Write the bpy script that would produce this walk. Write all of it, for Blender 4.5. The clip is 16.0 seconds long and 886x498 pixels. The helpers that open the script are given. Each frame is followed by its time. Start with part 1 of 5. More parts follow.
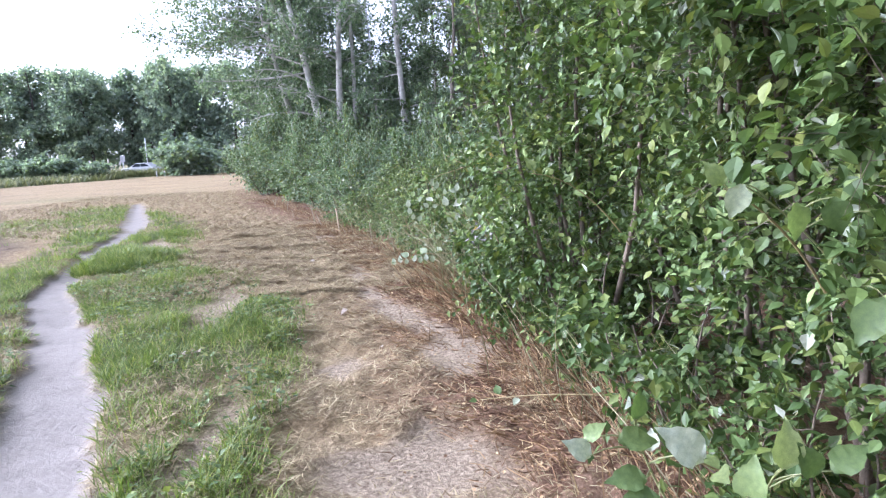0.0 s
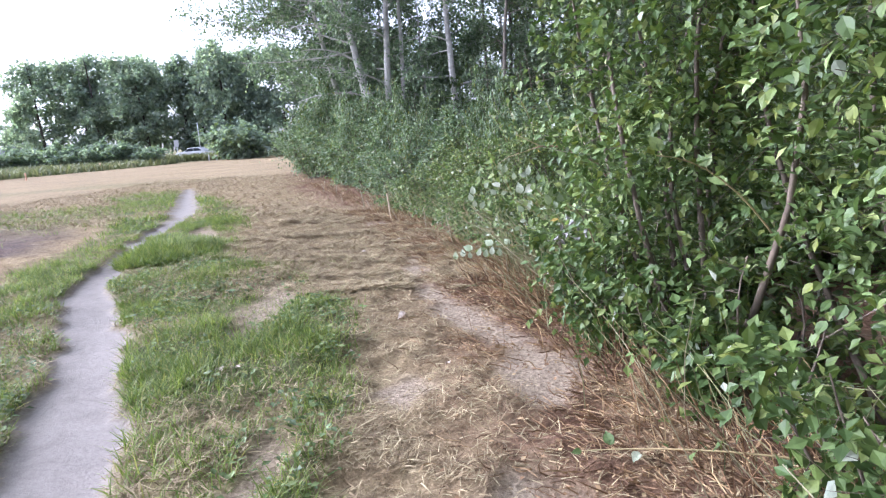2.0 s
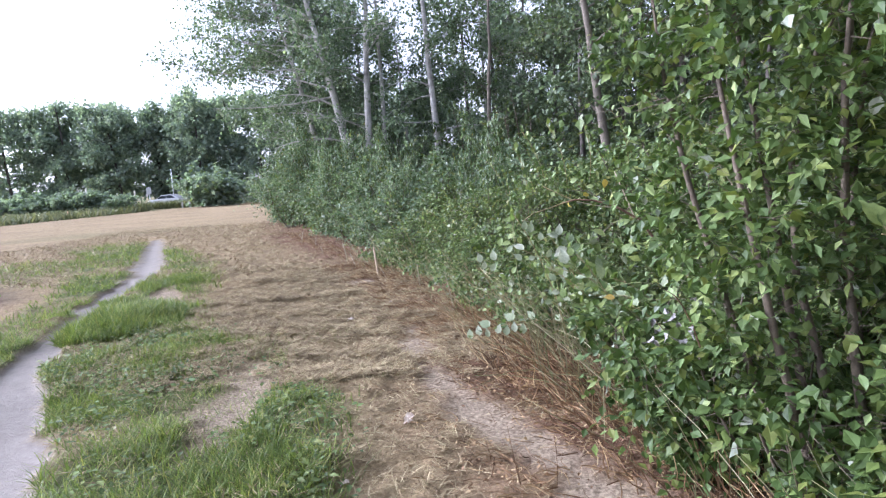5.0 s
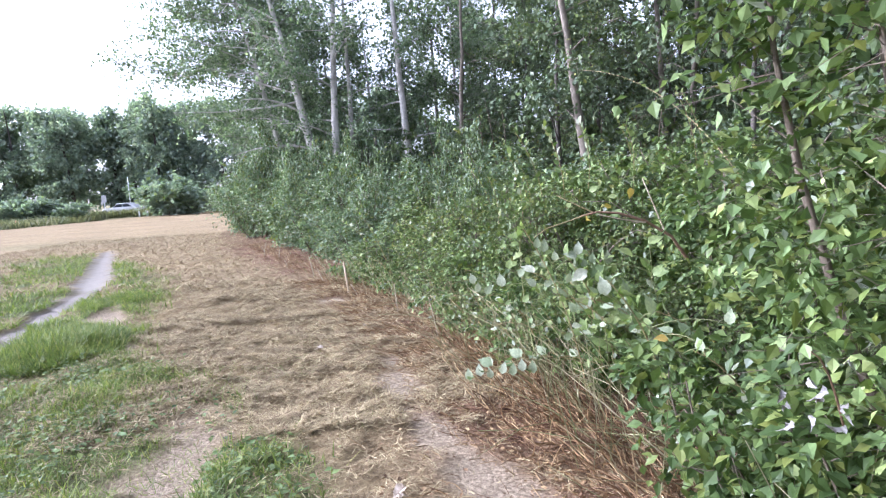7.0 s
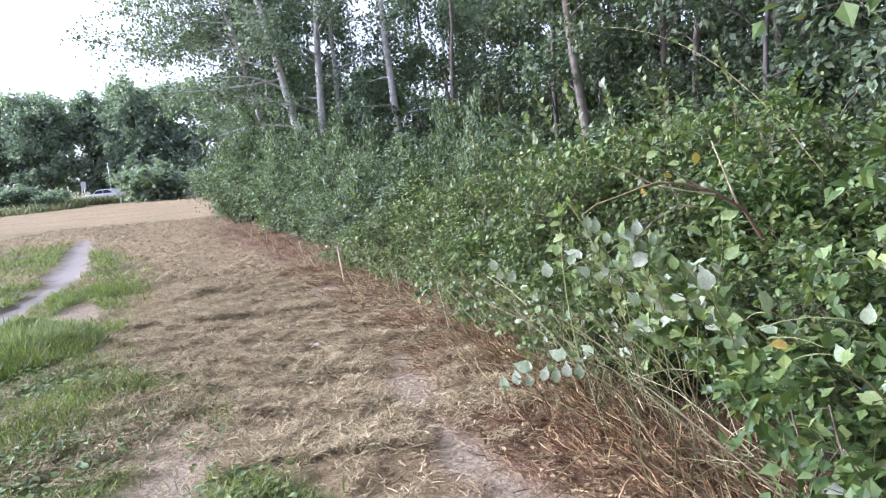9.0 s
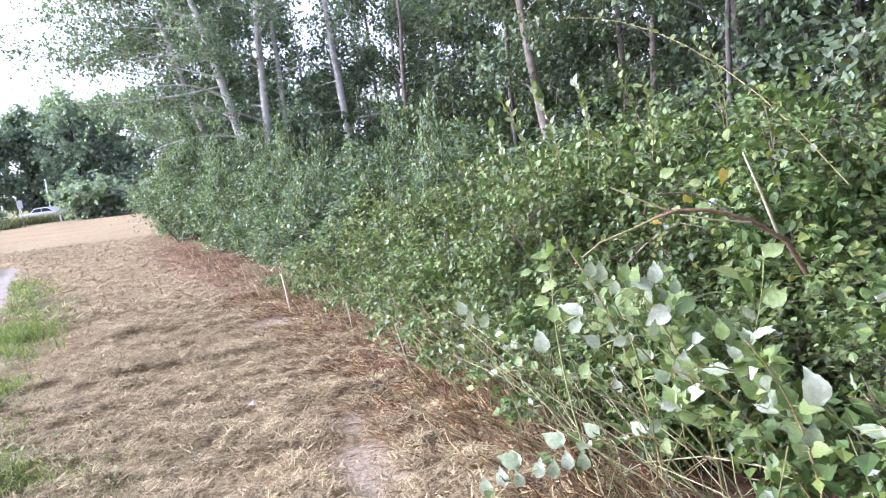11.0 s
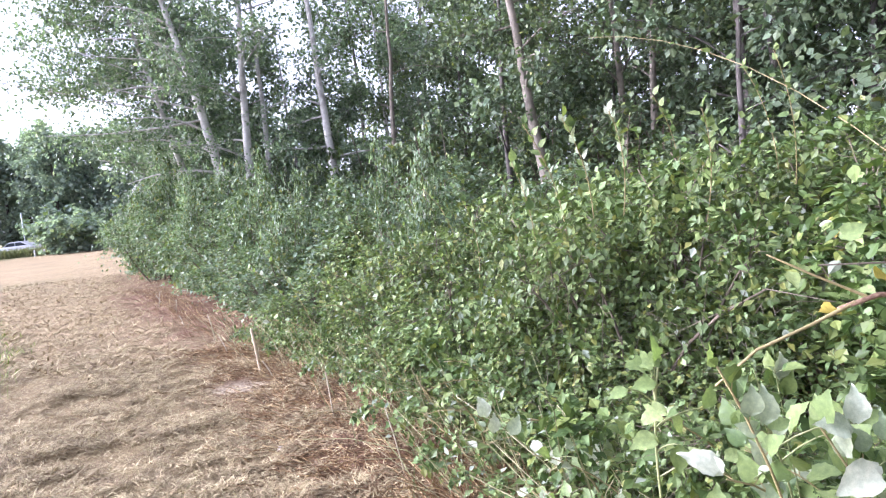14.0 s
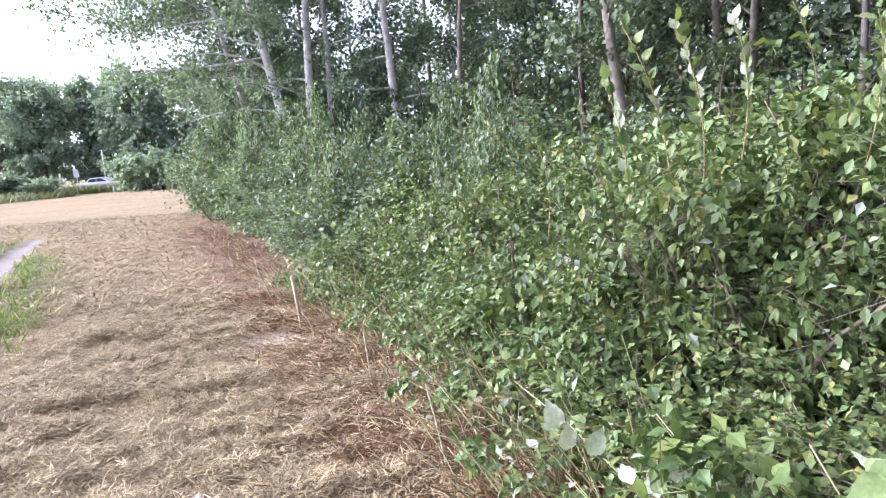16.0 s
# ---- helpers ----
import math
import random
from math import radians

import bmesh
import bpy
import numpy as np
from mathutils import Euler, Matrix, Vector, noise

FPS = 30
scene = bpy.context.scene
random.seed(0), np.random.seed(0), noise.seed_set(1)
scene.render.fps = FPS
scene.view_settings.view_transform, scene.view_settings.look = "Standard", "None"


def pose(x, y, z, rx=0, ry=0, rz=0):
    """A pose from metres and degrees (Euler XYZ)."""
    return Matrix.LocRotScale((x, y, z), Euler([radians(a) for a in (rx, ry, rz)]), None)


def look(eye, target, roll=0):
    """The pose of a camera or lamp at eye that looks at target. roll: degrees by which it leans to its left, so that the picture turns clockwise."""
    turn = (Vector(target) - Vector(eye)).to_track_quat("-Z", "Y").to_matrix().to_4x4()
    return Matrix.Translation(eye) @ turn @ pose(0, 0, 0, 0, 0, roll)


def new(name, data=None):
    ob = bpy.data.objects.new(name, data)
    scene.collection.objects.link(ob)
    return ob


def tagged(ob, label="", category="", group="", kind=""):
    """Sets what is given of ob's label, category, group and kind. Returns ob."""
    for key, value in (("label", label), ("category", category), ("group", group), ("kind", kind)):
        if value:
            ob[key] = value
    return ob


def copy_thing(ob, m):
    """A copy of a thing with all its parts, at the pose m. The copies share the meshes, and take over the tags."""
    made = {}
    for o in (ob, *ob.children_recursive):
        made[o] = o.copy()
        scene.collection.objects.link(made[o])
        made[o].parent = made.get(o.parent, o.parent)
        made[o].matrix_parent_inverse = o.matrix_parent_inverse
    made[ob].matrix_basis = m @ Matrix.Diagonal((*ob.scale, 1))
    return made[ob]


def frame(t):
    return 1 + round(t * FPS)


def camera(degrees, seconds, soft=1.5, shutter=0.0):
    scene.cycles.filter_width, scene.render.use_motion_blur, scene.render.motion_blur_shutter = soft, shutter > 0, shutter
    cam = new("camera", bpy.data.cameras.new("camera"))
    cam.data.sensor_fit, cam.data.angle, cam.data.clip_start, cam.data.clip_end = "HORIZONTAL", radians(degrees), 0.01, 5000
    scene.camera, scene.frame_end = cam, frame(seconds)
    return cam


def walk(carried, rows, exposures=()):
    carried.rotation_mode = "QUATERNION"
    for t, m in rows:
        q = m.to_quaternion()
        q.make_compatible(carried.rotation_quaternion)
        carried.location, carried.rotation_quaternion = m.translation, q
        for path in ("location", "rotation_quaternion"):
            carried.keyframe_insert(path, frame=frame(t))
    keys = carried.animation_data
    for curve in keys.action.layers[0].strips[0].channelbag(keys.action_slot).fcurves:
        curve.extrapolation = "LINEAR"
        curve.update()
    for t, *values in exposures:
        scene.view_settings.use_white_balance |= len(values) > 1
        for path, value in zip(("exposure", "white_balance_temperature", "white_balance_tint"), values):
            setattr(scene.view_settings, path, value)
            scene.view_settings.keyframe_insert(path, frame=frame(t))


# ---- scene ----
cam = camera(71.1, 16.0, soft=1.2)
EXPOSURE = 1.62
PATH = [
    (0, (0.001, 0.000, 1.493), (0.001, 1.975, 1.180), -2.49),
    (0.5, (0.001, 0.217, 1.470), (-0.052, 2.187, 1.127), -1.02),
    (1, (-0.028, 0.426, 1.486), (-0.007, 2.396, 1.140), -1.49),
    (1.5, (-0.128, 0.624, 1.497), (-0.151, 2.601, 1.196), -3.06),
    (2, (-0.194, 0.784, 1.495), (-0.348, 2.744, 1.127), -3.55),
    (2.5, (-0.219, 0.990, 1.539), (-0.545, 2.947, 1.285), -2.25),
    (3, (-0.253, 1.156, 1.521), (-0.648, 3.088, 1.190), -1.45),
    (3.5, (-0.372, 1.334, 1.523), (-0.633, 3.292, 1.210), -1.83),
    (4, (-0.514, 1.466, 1.521), (-0.779, 3.420, 1.187), -4.02),
    (4.5, (-0.551, 1.612, 1.519), (-0.796, 3.562, 1.150), -3.66),
    (5, (-0.519, 1.858, 1.563), (-0.592, 3.843, 1.330), -3.88),
    (7.5, (-0.752, 2.898, 1.548), (-0.711, 4.887, 1.339), -3.51),
    (8, (-0.774, 3.093, 1.517), (-0.793, 5.075, 1.249), -2.86),
    (8.5, (-0.859, 3.240, 1.542), (-0.894, 5.226, 1.305), -4.02),
    (9, (-0.902, 3.408, 1.513), (-0.827, 5.387, 1.237), -4.67),
    (9.5, (-0.860, 3.631, 1.508), (-0.646, 5.600, 1.227), -4.69),
    (12, (-0.775, 4.614, 1.697), (-0.588, 6.586, 1.420), -7.35),
    (12.5, (-0.709, 4.779, 1.708), (-0.525, 6.754, 1.456), -6.19),
    (13, (-0.692, 4.956, 1.673), (-0.363, 6.904, 1.361), -5.66),
    (13.5, (-0.741, 5.090, 1.723), (-0.387, 7.050, 1.544), -7.09),
    (14, (-0.825, 5.256, 1.640), (-0.555, 7.231, 1.477), -5.79),
    (14.5, (-0.793, 5.420, 1.611), (-0.540, 7.390, 1.383), -6.23),
    (15, (-0.711, 5.575, 1.582), (-0.531, 7.560, 1.418), -4.99),
    (15.5, (-0.683, 5.822, 1.532), (-0.591, 7.783, 1.154), -4.08),
    (16, (-0.724, 6.014, 1.534), (-0.667, 7.990, 1.233), -3.93),
]
walk(cam, [(t, look(eye, target, roll)) for t, eye, target, roll in PATH], [(t, EXPOSURE + e, k, 25 if t < 10 else 29) for t, e, k in ((0, 0.25, 5220), (1.5, 0.22, 5270), (2.2, 0.05, 5320), (3.0, -0.33, 5320), (4.0, -0.22, 5320), (5.0, -0.05, 5320), (7.3, 0.28, 5320), (8.5, 0.22, 5320), (9.0, 0.05, 5320), (9.7, 0.3, 5320), (12.0, 0.48, 5420), (14.0, 0.53, 5470), (16, 0.45, 5470))])

# ---- the light ----
world = bpy.data.worlds.new("sky")
scene.world = world
world.use_nodes = True
wn, wl = world.node_tree.nodes, world.node_tree.links
sky = wn.new("ShaderNodeTexSky")
sky.sky_type, sky.sun_disc = "NISHITA", False
sky.sun_elevation, sky.sun_rotation = radians(27), radians(-85)
sky.air_density, sky.dust_density, sky.ozone_density = 1.0, 3.0, 1.0
pale = wn.new("ShaderNodeHueSaturation")
pale.inputs["Saturation"].default_value = 0.22
wl.new(sky.outputs[0], pale.inputs["Color"])
wl.new(pale.outputs[0], wn["Background"].inputs["Color"])
wn["Background"].inputs["Strength"].default_value = 0.15
sun = new("sun", bpy.data.lights.new("sun", "SUN"))
sun.data.energy, sun.data.angle, sun.data.color = 1.6, radians(40), (1.0, 0.97, 0.93)
sun.matrix_world = look((-30.2, 6.6, 15.5), (0, 4, 0))

# ---- materials ----
def nodes_of(m):
    m.use_nodes = True
    t = m.node_tree
    return t.nodes, t.links, t.nodes["Principled BSDF"]


def ramp(n, l, fac, stops):
    r = n.new("ShaderNodeValToRGB")
    while len(r.color_ramp.elements) < len(stops):
        r.color_ramp.elements.new(0.5)
    for e, (p, c) in zip(r.color_ramp.elements, stops):
        e.position, e.color = p, (*c, 1)
    l.new(fac, r.inputs[0])
    return r.outputs[0]


def noise_tex(n, l, scale, detail=4, rough=0.55, distortion=0.0, coords="Object"):
    c = n.new("ShaderNodeTexCoord")
    t = n.new("ShaderNodeTexNoise")
    t.inputs["Scale"].default_value, t.inputs["Detail"].default_value = scale, detail
    t.inputs["Roughness"].default_value, t.inputs["Distortion"].default_value = rough, distortion
    l.new(c.outputs[coords], t.inputs["Vector"])
    return t.outputs["Fac"]


def mixed(n, l, fac, a, b, how="MIX"):
    m = n.new("ShaderNodeMix")
    m.data_type, m.blend_type = "RGBA", how
    for value, socket in ((fac, m.inputs[0]), (a, m.inputs[6]), (b, m.inputs[7])):
        if isinstance(value, (int, float)):
            socket.default_value = value
        elif isinstance(value, tuple):
            socket.default_value = (*value, 1)
        else:
            l.new(value, socket)
    return m.outputs[2]


def bumped(n, l, shader, height, strength, distance=0.02):
    b = n.new("ShaderNodeBump")
    b.inputs["Strength"].default_value, b.inputs["Distance"].default_value = strength, distance
    l.new(height, b.inputs["Height"])
    l.new(b.outputs[0], shader.inputs["Normal"])


def leaf_material(name, stops, through_light=0.25, rough=0.5, patch=1.3, single=False):
    """Leaves: one colour of the ramp for each leaf, darker and lighter patches, some light passes through."""
    m = bpy.data.materials.new(name)
    n, l, p = nodes_of(m)
    if single:
        rnd = n.new("ShaderNodeObjectInfo").outputs["Random"]
    else:
        rnd = n.new("ShaderNodeNewGeometry").outputs["Random Per Island"]
    col = ramp(n, l, rnd, stops)
    big = ramp(n, l, noise_tex(n, l, patch, 3), [(0.3, (0.72, 0.75, 0.70)), (0.7, (1.2, 1.15, 1.05))])
    col = mixed(n, l, 1.0, col, big, "MULTIPLY")
    fine = ramp(n, l, noise_tex(n, l, 60, 2), [(0.3, (0.86, 0.86, 0.86)), (0.7, (1.08, 1.08, 1.08))])
    col = mixed(n, l, 1.0, col, fine, "MULTIPLY")
    l.new(col, p.inputs["Base Color"])
    p.inputs["Roughness"].default_value, p.inputs["Specular IOR Level"].default_value = rough, 0.36
    t = n.new("ShaderNodeBsdfTranslucent")
    warm = mixed(n, l, 1.0, col, (1.15, 1.25, 0.7), "MULTIPLY")
    l.new(warm, t.inputs["Color"])
    mx = n.new("ShaderNodeMixShader")
    mx.inputs[0].default_value = through_light
    l.new(p.outputs[0], mx.inputs[1])
    l.new(t.outputs[0], mx.inputs[2])
    l.new(mx.outputs[0], n["Material Output"].inputs["Surface"])
    return m


def plain_material(name, c1, c2, scale=8.0, rough=0.8, bump=0.3, metallic=0.0, stretch=None):
    m = bpy.data.materials.new(name)
    n, l, p = nodes_of(m)
    f = noise_tex(n, l, scale, 5, 0.6)
    col = ramp(n, l, f, [(0.3, c1), (0.7, c2)])
    fine = ramp(n, l, noise_tex(n, l, scale * 9, 3), [(0.3, (0.82, 0.82, 0.82)), (0.7, (1.1, 1.1, 1.1))])
    l.new(mixed(n, l, 1.0, col, fine, "MULTIPLY"), p.inputs["Base Color"])
    p.inputs["Roughness"].default_value, p.inputs["Metallic"].default_value = rough, metallic
    if bump:
        bumped(n, l, p, noise_tex(n, l, scale * 5, 4), bump, 0.01)
    return m


def island_material(name, stops, rough=0.8):
    m = bpy.data.materials.new(name)
    n, l, p = nodes_of(m)
    col = ramp(n, l, n.new("ShaderNodeNewGeometry").outputs["Random Per Island"], stops)
    big = ramp(n, l, noise_tex(n, l, 5.0, 4), [(0.32, (0.62, 0.60, 0.58)), (0.68, (1.2, 1.2, 1.18))])
    l.new(mixed(n, l, 1.0, col, big, "MULTIPLY"), p.inputs["Base Color"])
    p.inputs["Roughness"].default_value, p.inputs["Specular IOR Level"].default_value = rough, 0.3
    return m


SHRUB = leaf_material("shrub_leaf", [(0.0, (0.051, 0.090, 0.025)), (0.45, (0.089, 0.142, 0.041)), (0.8, (0.130, 0.187, 0.052)), (1.0, (0.204, 0.237, 0.061))], 0.24)
BRAMBLE = leaf_material("bramble_leaf", [(0.0, (0.063, 0.099, 0.032)), (0.5, (0.108, 0.154, 0.049)), (0.85, (0.152, 0.200, 0.062)), (1.0, (0.242, 0.242, 0.070))], 0.24)
LIGHT = leaf_material("young_leaf", [(0.0, (0.146, 0.224, 0.089)), (0.6, (0.219, 0.302, 0.120)), (1.0, (0.312, 0.374, 0.146))], 0.24)
PALE = leaf_material("leaf_underside", [(0.0, (0.246, 0.289, 0.224)), (0.6, (0.347, 0.383, 0.318)), (1.0, (0.36, 0.39, 0.32))], 0.2, 0.7)
POPLAR = leaf_material("poplar_leaf", [(0.0, (0.108, 0.161, 0.107)), (0.5, (0.173, 0.242, 0.161)), (0.9, (0.246, 0.320, 0.217)), (1.0, (0.377, 0.443, 0.322))], 0.36, 0.4, 0.5)
WOOD_LEAF = leaf_material("wood_leaf", [(0.0, (0.066, 0.093, 0.054)), (0.6, (0.107, 0.149, 0.083)), (1.0, (0.167, 0.209, 0.107))], 0.24, 0.5, 0.4)
# leaves across the field: distance haze put into the colour, paler and bluer
HAZED_FAR_LEAF = leaf_material("hazed_far_leaf", [(0.0, (0.194, 0.254, 0.236)), (0.6, (0.289, 0.359, 0.323)), (1.0, (0.404, 0.455, 0.398))], 0.5, 0.6, 0.15)
ONE_LEAF = leaf_material("single_bramble_leaf", [(0.0, (0.084, 0.134, 0.046)), (0.6, (0.122, 0.180, 0.062)), (1.0, (0.191, 0.238, 0.078))], 0.32, 0.5, 6.0, True)
ONE_LIGHT = leaf_material("single_young_leaf", [(0.0, (0.189, 0.261, 0.099)), (0.6, (0.243, 0.315, 0.126)), (1.0, (0.306, 0.369, 0.162))], 0.36, 0.5, 6.0, True)
ONE_PALE = leaf_material("single_leaf_underside", [(0.0, (0.22, 0.28, 0.17)), (0.55, (0.31, 0.36, 0.245)), (1.0, (0.44, 0.46, 0.38))], 0.2, 0.7, 6.0, True)
ONE_WHITE = leaf_material("single_white_backed_leaf", [(0.0, (0.340, 0.385, 0.294)), (1.0, (0.444, 0.485, 0.392))], 0.2, 0.75, 6.0, True)
ONE_YELLOW = leaf_material("single_yellow_leaf", [(0.0, (0.36, 0.30, 0.06)), (1.0, (0.50, 0.36, 0.10))], 0.3, 0.6, 6.0, True)
GRASS = leaf_material("grass_blade", [(0.0, (0.093, 0.136, 0.032)), (0.5, (0.159, 0.219, 0.050)), (0.85, (0.233, 0.289, 0.070)), (1.0, (0.354, 0.336, 0.115))], 0.35, 0.55, 2.5)
HAY = island_material("cut_hay", [(0.0, (0.140, 0.095, 0.052)), (0.3, (0.289, 0.217, 0.118)), (0.75, (0.405, 0.335, 0.184)), (1.0, (0.510, 0.440, 0.257))])
STALK = island_material("dry_stalk", [(0.0, (0.116, 0.066, 0.033)), (0.5, (0.232, 0.142, 0.071)), (0.85, (0.369, 0.253, 0.127)), (1.0, (0.550, 0.426, 0.225))], 0.75)
GREEN_STEM = island_material("green_stem", [(0.0, (0.165, 0.180, 0.075)), (0.6, (0.285, 0.277, 0.143)), (1.0, (0.413, 0.367, 0.240))], 0.6)
TWIG = plain_material("shrub_bark", (0.07, 0.055, 0.038), (0.16, 0.125, 0.085), 14, 0.85)
SHOOT = plain_material("green_shoot", (0.17, 0.20, 0.07), (0.30, 0.31, 0.14), 10, 0.6, 0.1)
CANE = plain_material("cane_bark", (0.20, 0.17, 0.07), (0.34, 0.26, 0.12), 10, 0.65, 0.15)
BRANCH = plain_material("brown_branch", (0.10, 0.055, 0.032), (0.27, 0.165, 0.10), 22, 0.9, 0.6)
BARK = plain_material("wood_bark", (0.046, 0.040, 0.034), (0.118, 0.102, 0.087), 6, 0.9, 0.6)
POPLAR_BARK = plain_material("poplar_bark", (0.25, 0.24, 0.215), (0.58, 0.56, 0.51), 2.4, 0.85, 0.5)
MID_BARK = plain_material("tan_bark", (0.098, 0.083, 0.064), (0.247, 0.214, 0.165), 4, 0.9, 0.6)
HERB = leaf_material("rough_herb", [(0.0, (0.13, 0.15, 0.085)), (0.6, (0.20, 0.225, 0.12)), (1.0, (0.32, 0.30, 0.18))], 0.25, 0.6, 0.4)
DEAD_LEAF = plain_material("dead_leaf", (0.34, 0.26, 0.18), (0.62, 0.54, 0.44), 25, 0.8, 0.3)
GREY_LEAF = plain_material("withered_leaf", (0.193, 0.179, 0.164), (0.387, 0.372, 0.350), 30, 0.8, 0.3)
STRAW_STEM = plain_material("straw_stem", (0.270, 0.225, 0.143), (0.435, 0.375, 0.262), 20, 0.7, 0.1)
POST = plain_material("weathered_post", (0.357, 0.315, 0.255), (0.561, 0.527, 0.459), 9, 0.85, 0.3)
WHITE_POST = plain_material("white_post", (0.372, 0.372, 0.360), (0.480, 0.480, 0.468), 6, 0.6, 0.1)
STICK_WOOD = plain_material("stick_wood", (0.30, 0.235, 0.15), (0.46, 0.375, 0.25), 9, 0.85, 0.3)
ORANGE = plain_material("orange_marker", (0.50, 0.26, 0.14), (0.62, 0.36, 0.22), 6, 0.6, 0.1)
CAR_PAINT = plain_material("white_car_paint", (0.518, 0.532, 0.546), (0.560, 0.567, 0.574), 1.0, 0.25, 0.0)
GLASS_DARK = plain_material("car_window", (0.03, 0.035, 0.04), (0.06, 0.07, 0.08), 2, 0.08, 0.0)
RUBBER = plain_material("tyre_rubber", (0.025, 0.025, 0.025), (0.05, 0.05, 0.05), 20, 0.9, 0.2)
RIM = plain_material("wheel_rim", (0.45, 0.46, 0.47), (0.6, 0.6, 0.62), 5, 0.35, 0.0, 0.9)
STEEL = plain_material("galvanised_steel", (0.45, 0.46, 0.47), (0.62, 0.63, 0.64), 7, 0.45, 0.0, 0.7)
RENDERED = plain_material("pale_render", (0.55, 0.56, 0.57), (0.70, 0.71, 0.72), 0.8, 0.9, 0.1)
ROOFING = plain_material("grey_roofing", (0.12, 0.12, 0.13), (0.20, 0.20, 0.21), 2.5, 0.85, 0.3)


def ground_material():
    m = bpy.data.materials.new("field_ground")
    n, l, p = nodes_of(m)

    def zone(name):
        a = n.new("ShaderNodeAttribute")
        a.attribute_name = name
        return a.outputs["Fac"]

    big, mid = noise_tex(n, l, 0.35, 4), noise_tex(n, l, 5.0, 6, 0.65, 0.6)
    fine, grit = noise_tex(n, l, 38, 5, 0.7), noise_tex(n, l, 160, 3, 0.7)
    straw = ramp(n, l, mid, [(0.30, (0.200, 0.149, 0.083)), (0.48, (0.315, 0.247, 0.137)), (0.72, (0.420, 0.345, 0.199))])
    straw = mixed(n, l, 1.0, straw, ramp(n, l, big, [(0.3, (0.86, 0.84, 0.84)), (0.7, (1.12, 1.08, 1.06))]), "MULTIPLY")
    red = ramp(n, l, mid, [(0.3, (0.115, 0.064, 0.040)), (0.52, (0.225, 0.135, 0.084)), (0.75, (0.340, 0.235, 0.154))])
    green = ramp(n, l, mid, [(0.3, (0.080, 0.100, 0.040)), (0.55, (0.152, 0.172, 0.068)), (0.8, (0.264, 0.248, 0.128))])
    dust = ramp(n, l, fine, [(0.3, (0.282, 0.221, 0.152)), (0.6, (0.407, 0.330, 0.231)), (0.8, (0.469, 0.387, 0.271))])
    path = ramp(n, l, mid, [(0.25, (0.212, 0.188, 0.159)), (0.5, (0.268, 0.242, 0.207)), (0.8, (0.312, 0.284, 0.242))])
    soil = ramp(n, l, mid, [(0.3, (0.062, 0.046, 0.044)), (0.6, (0.125, 0.091, 0.084)), (0.8, (0.206, 0.152, 0.125))])
    col = mixed(n, l, zone("red"), straw, red)
    col = mixed(n, l, zone("soil"), col, soil)
    col = mixed(n, l, zone("green"), col, green)
    col = mixed(n, l, zone("dust"), col, dust)
    col = mixed(n, l, zone("path"), col, path)
    packed = n.new("ShaderNodeMath")
    packed.operation, packed.inputs[1].default_value = "MULTIPLY", 0.75
    l.new(zone("path"), packed.inputs[0])
    grain = mixed(n, l, packed.outputs[0], ramp(n, l, fine, [(0.32, (0.6, 0.58, 0.57)), (0.66, (1.2, 1.2, 1.19))]), (1.0, 1.0, 1.0))
    col = mixed(n, l, 1.0, col, grain, "MULTIPLY")
    col = mixed(n, l, 1.0, col, ramp(n, l, grit, [(0.3, (0.86, 0.86, 0.86)), (0.7, (1.1, 1.1, 1.1))]), "MULTIPLY")
    l.new(col, p.inputs["Base Color"])
    p.inputs["Roughness"].default_value, p.inputs["Specular IOR Level"].default_value = 0.95, 0.15
    add = n.new("ShaderNodeMath")
    l.new(fine, add.inputs[0])
    l.new(grit, add.inputs[1])
    lump = n.new("ShaderNodeMath")
    lump.operation, lump.inputs[1].default_value = "MULTIPLY_ADD", 2.5
    l.new(noise_tex(n, l, 14, 4, 0.6, 0.8), lump.inputs[0])
    l.new(add.outputs[0], lump.inputs[2])
    loose = n.new("ShaderNodeMath")
    loose.operation, loose.inputs[0].default_value = "SUBTRACT", 1.0
    l.new(packed.outputs[0], loose.inputs[1])
    relief = n.new("ShaderNodeMath")
    relief.operation = "MULTIPLY"
    l.new(lump.outputs[0], relief.inputs[0])
    l.new(loose.outputs[0], relief.inputs[1])
    bumped(n, l, p, relief.outputs[0], 0.7, 0.03)
    return m


GROUND = ground_material()

# ---- mesh tools ----
class Geo:
    """Vertices and triangles gathered for one mesh, with a material slot for each triangle."""

    def __init__(self):
        self.v, self.f, self.s, self.n = [], [], [], 0

    def add(self, v, f, slot=0):
        v, f = np.asarray(v, float).reshape(-1, 3), np.asarray(f, int).reshape(-1, 3)
        self.v.append(v)
        self.f.append(f + self.n)
        self.s.append(np.broadcast_to(np.asarray(slot, int), (len(f),)))
        self.n += len(v)
        return self

    def mesh(self, name, mats, smooth=False):
        me = bpy.data.meshes.new(name)
        v, f, s = np.concatenate(self.v), np.concatenate(self.f), np.concatenate(self.s)
        me.vertices.add(len(v))
        me.vertices.foreach_set("co", v.ravel())
        me.loops.add(f.size)
        me.loops.foreach_set("vertex_index", f.ravel().astype(np.int32))
        me.polygons.add(len(f))
        me.polygons.foreach_set("loop_start", np.arange(0, f.size, 3, dtype=np.int32))
        me.polygons.foreach_set("loop_total", np.full(len(f), 3, dtype=np.int32))
        for m in mats:
            me.materials.append(m)
        me.polygons.foreach_set("material_index", s.astype(np.int32))
        me.polygons.foreach_set("use_smooth", np.full(len(f), smooth))
        me.update()
        me.validate()
        return me


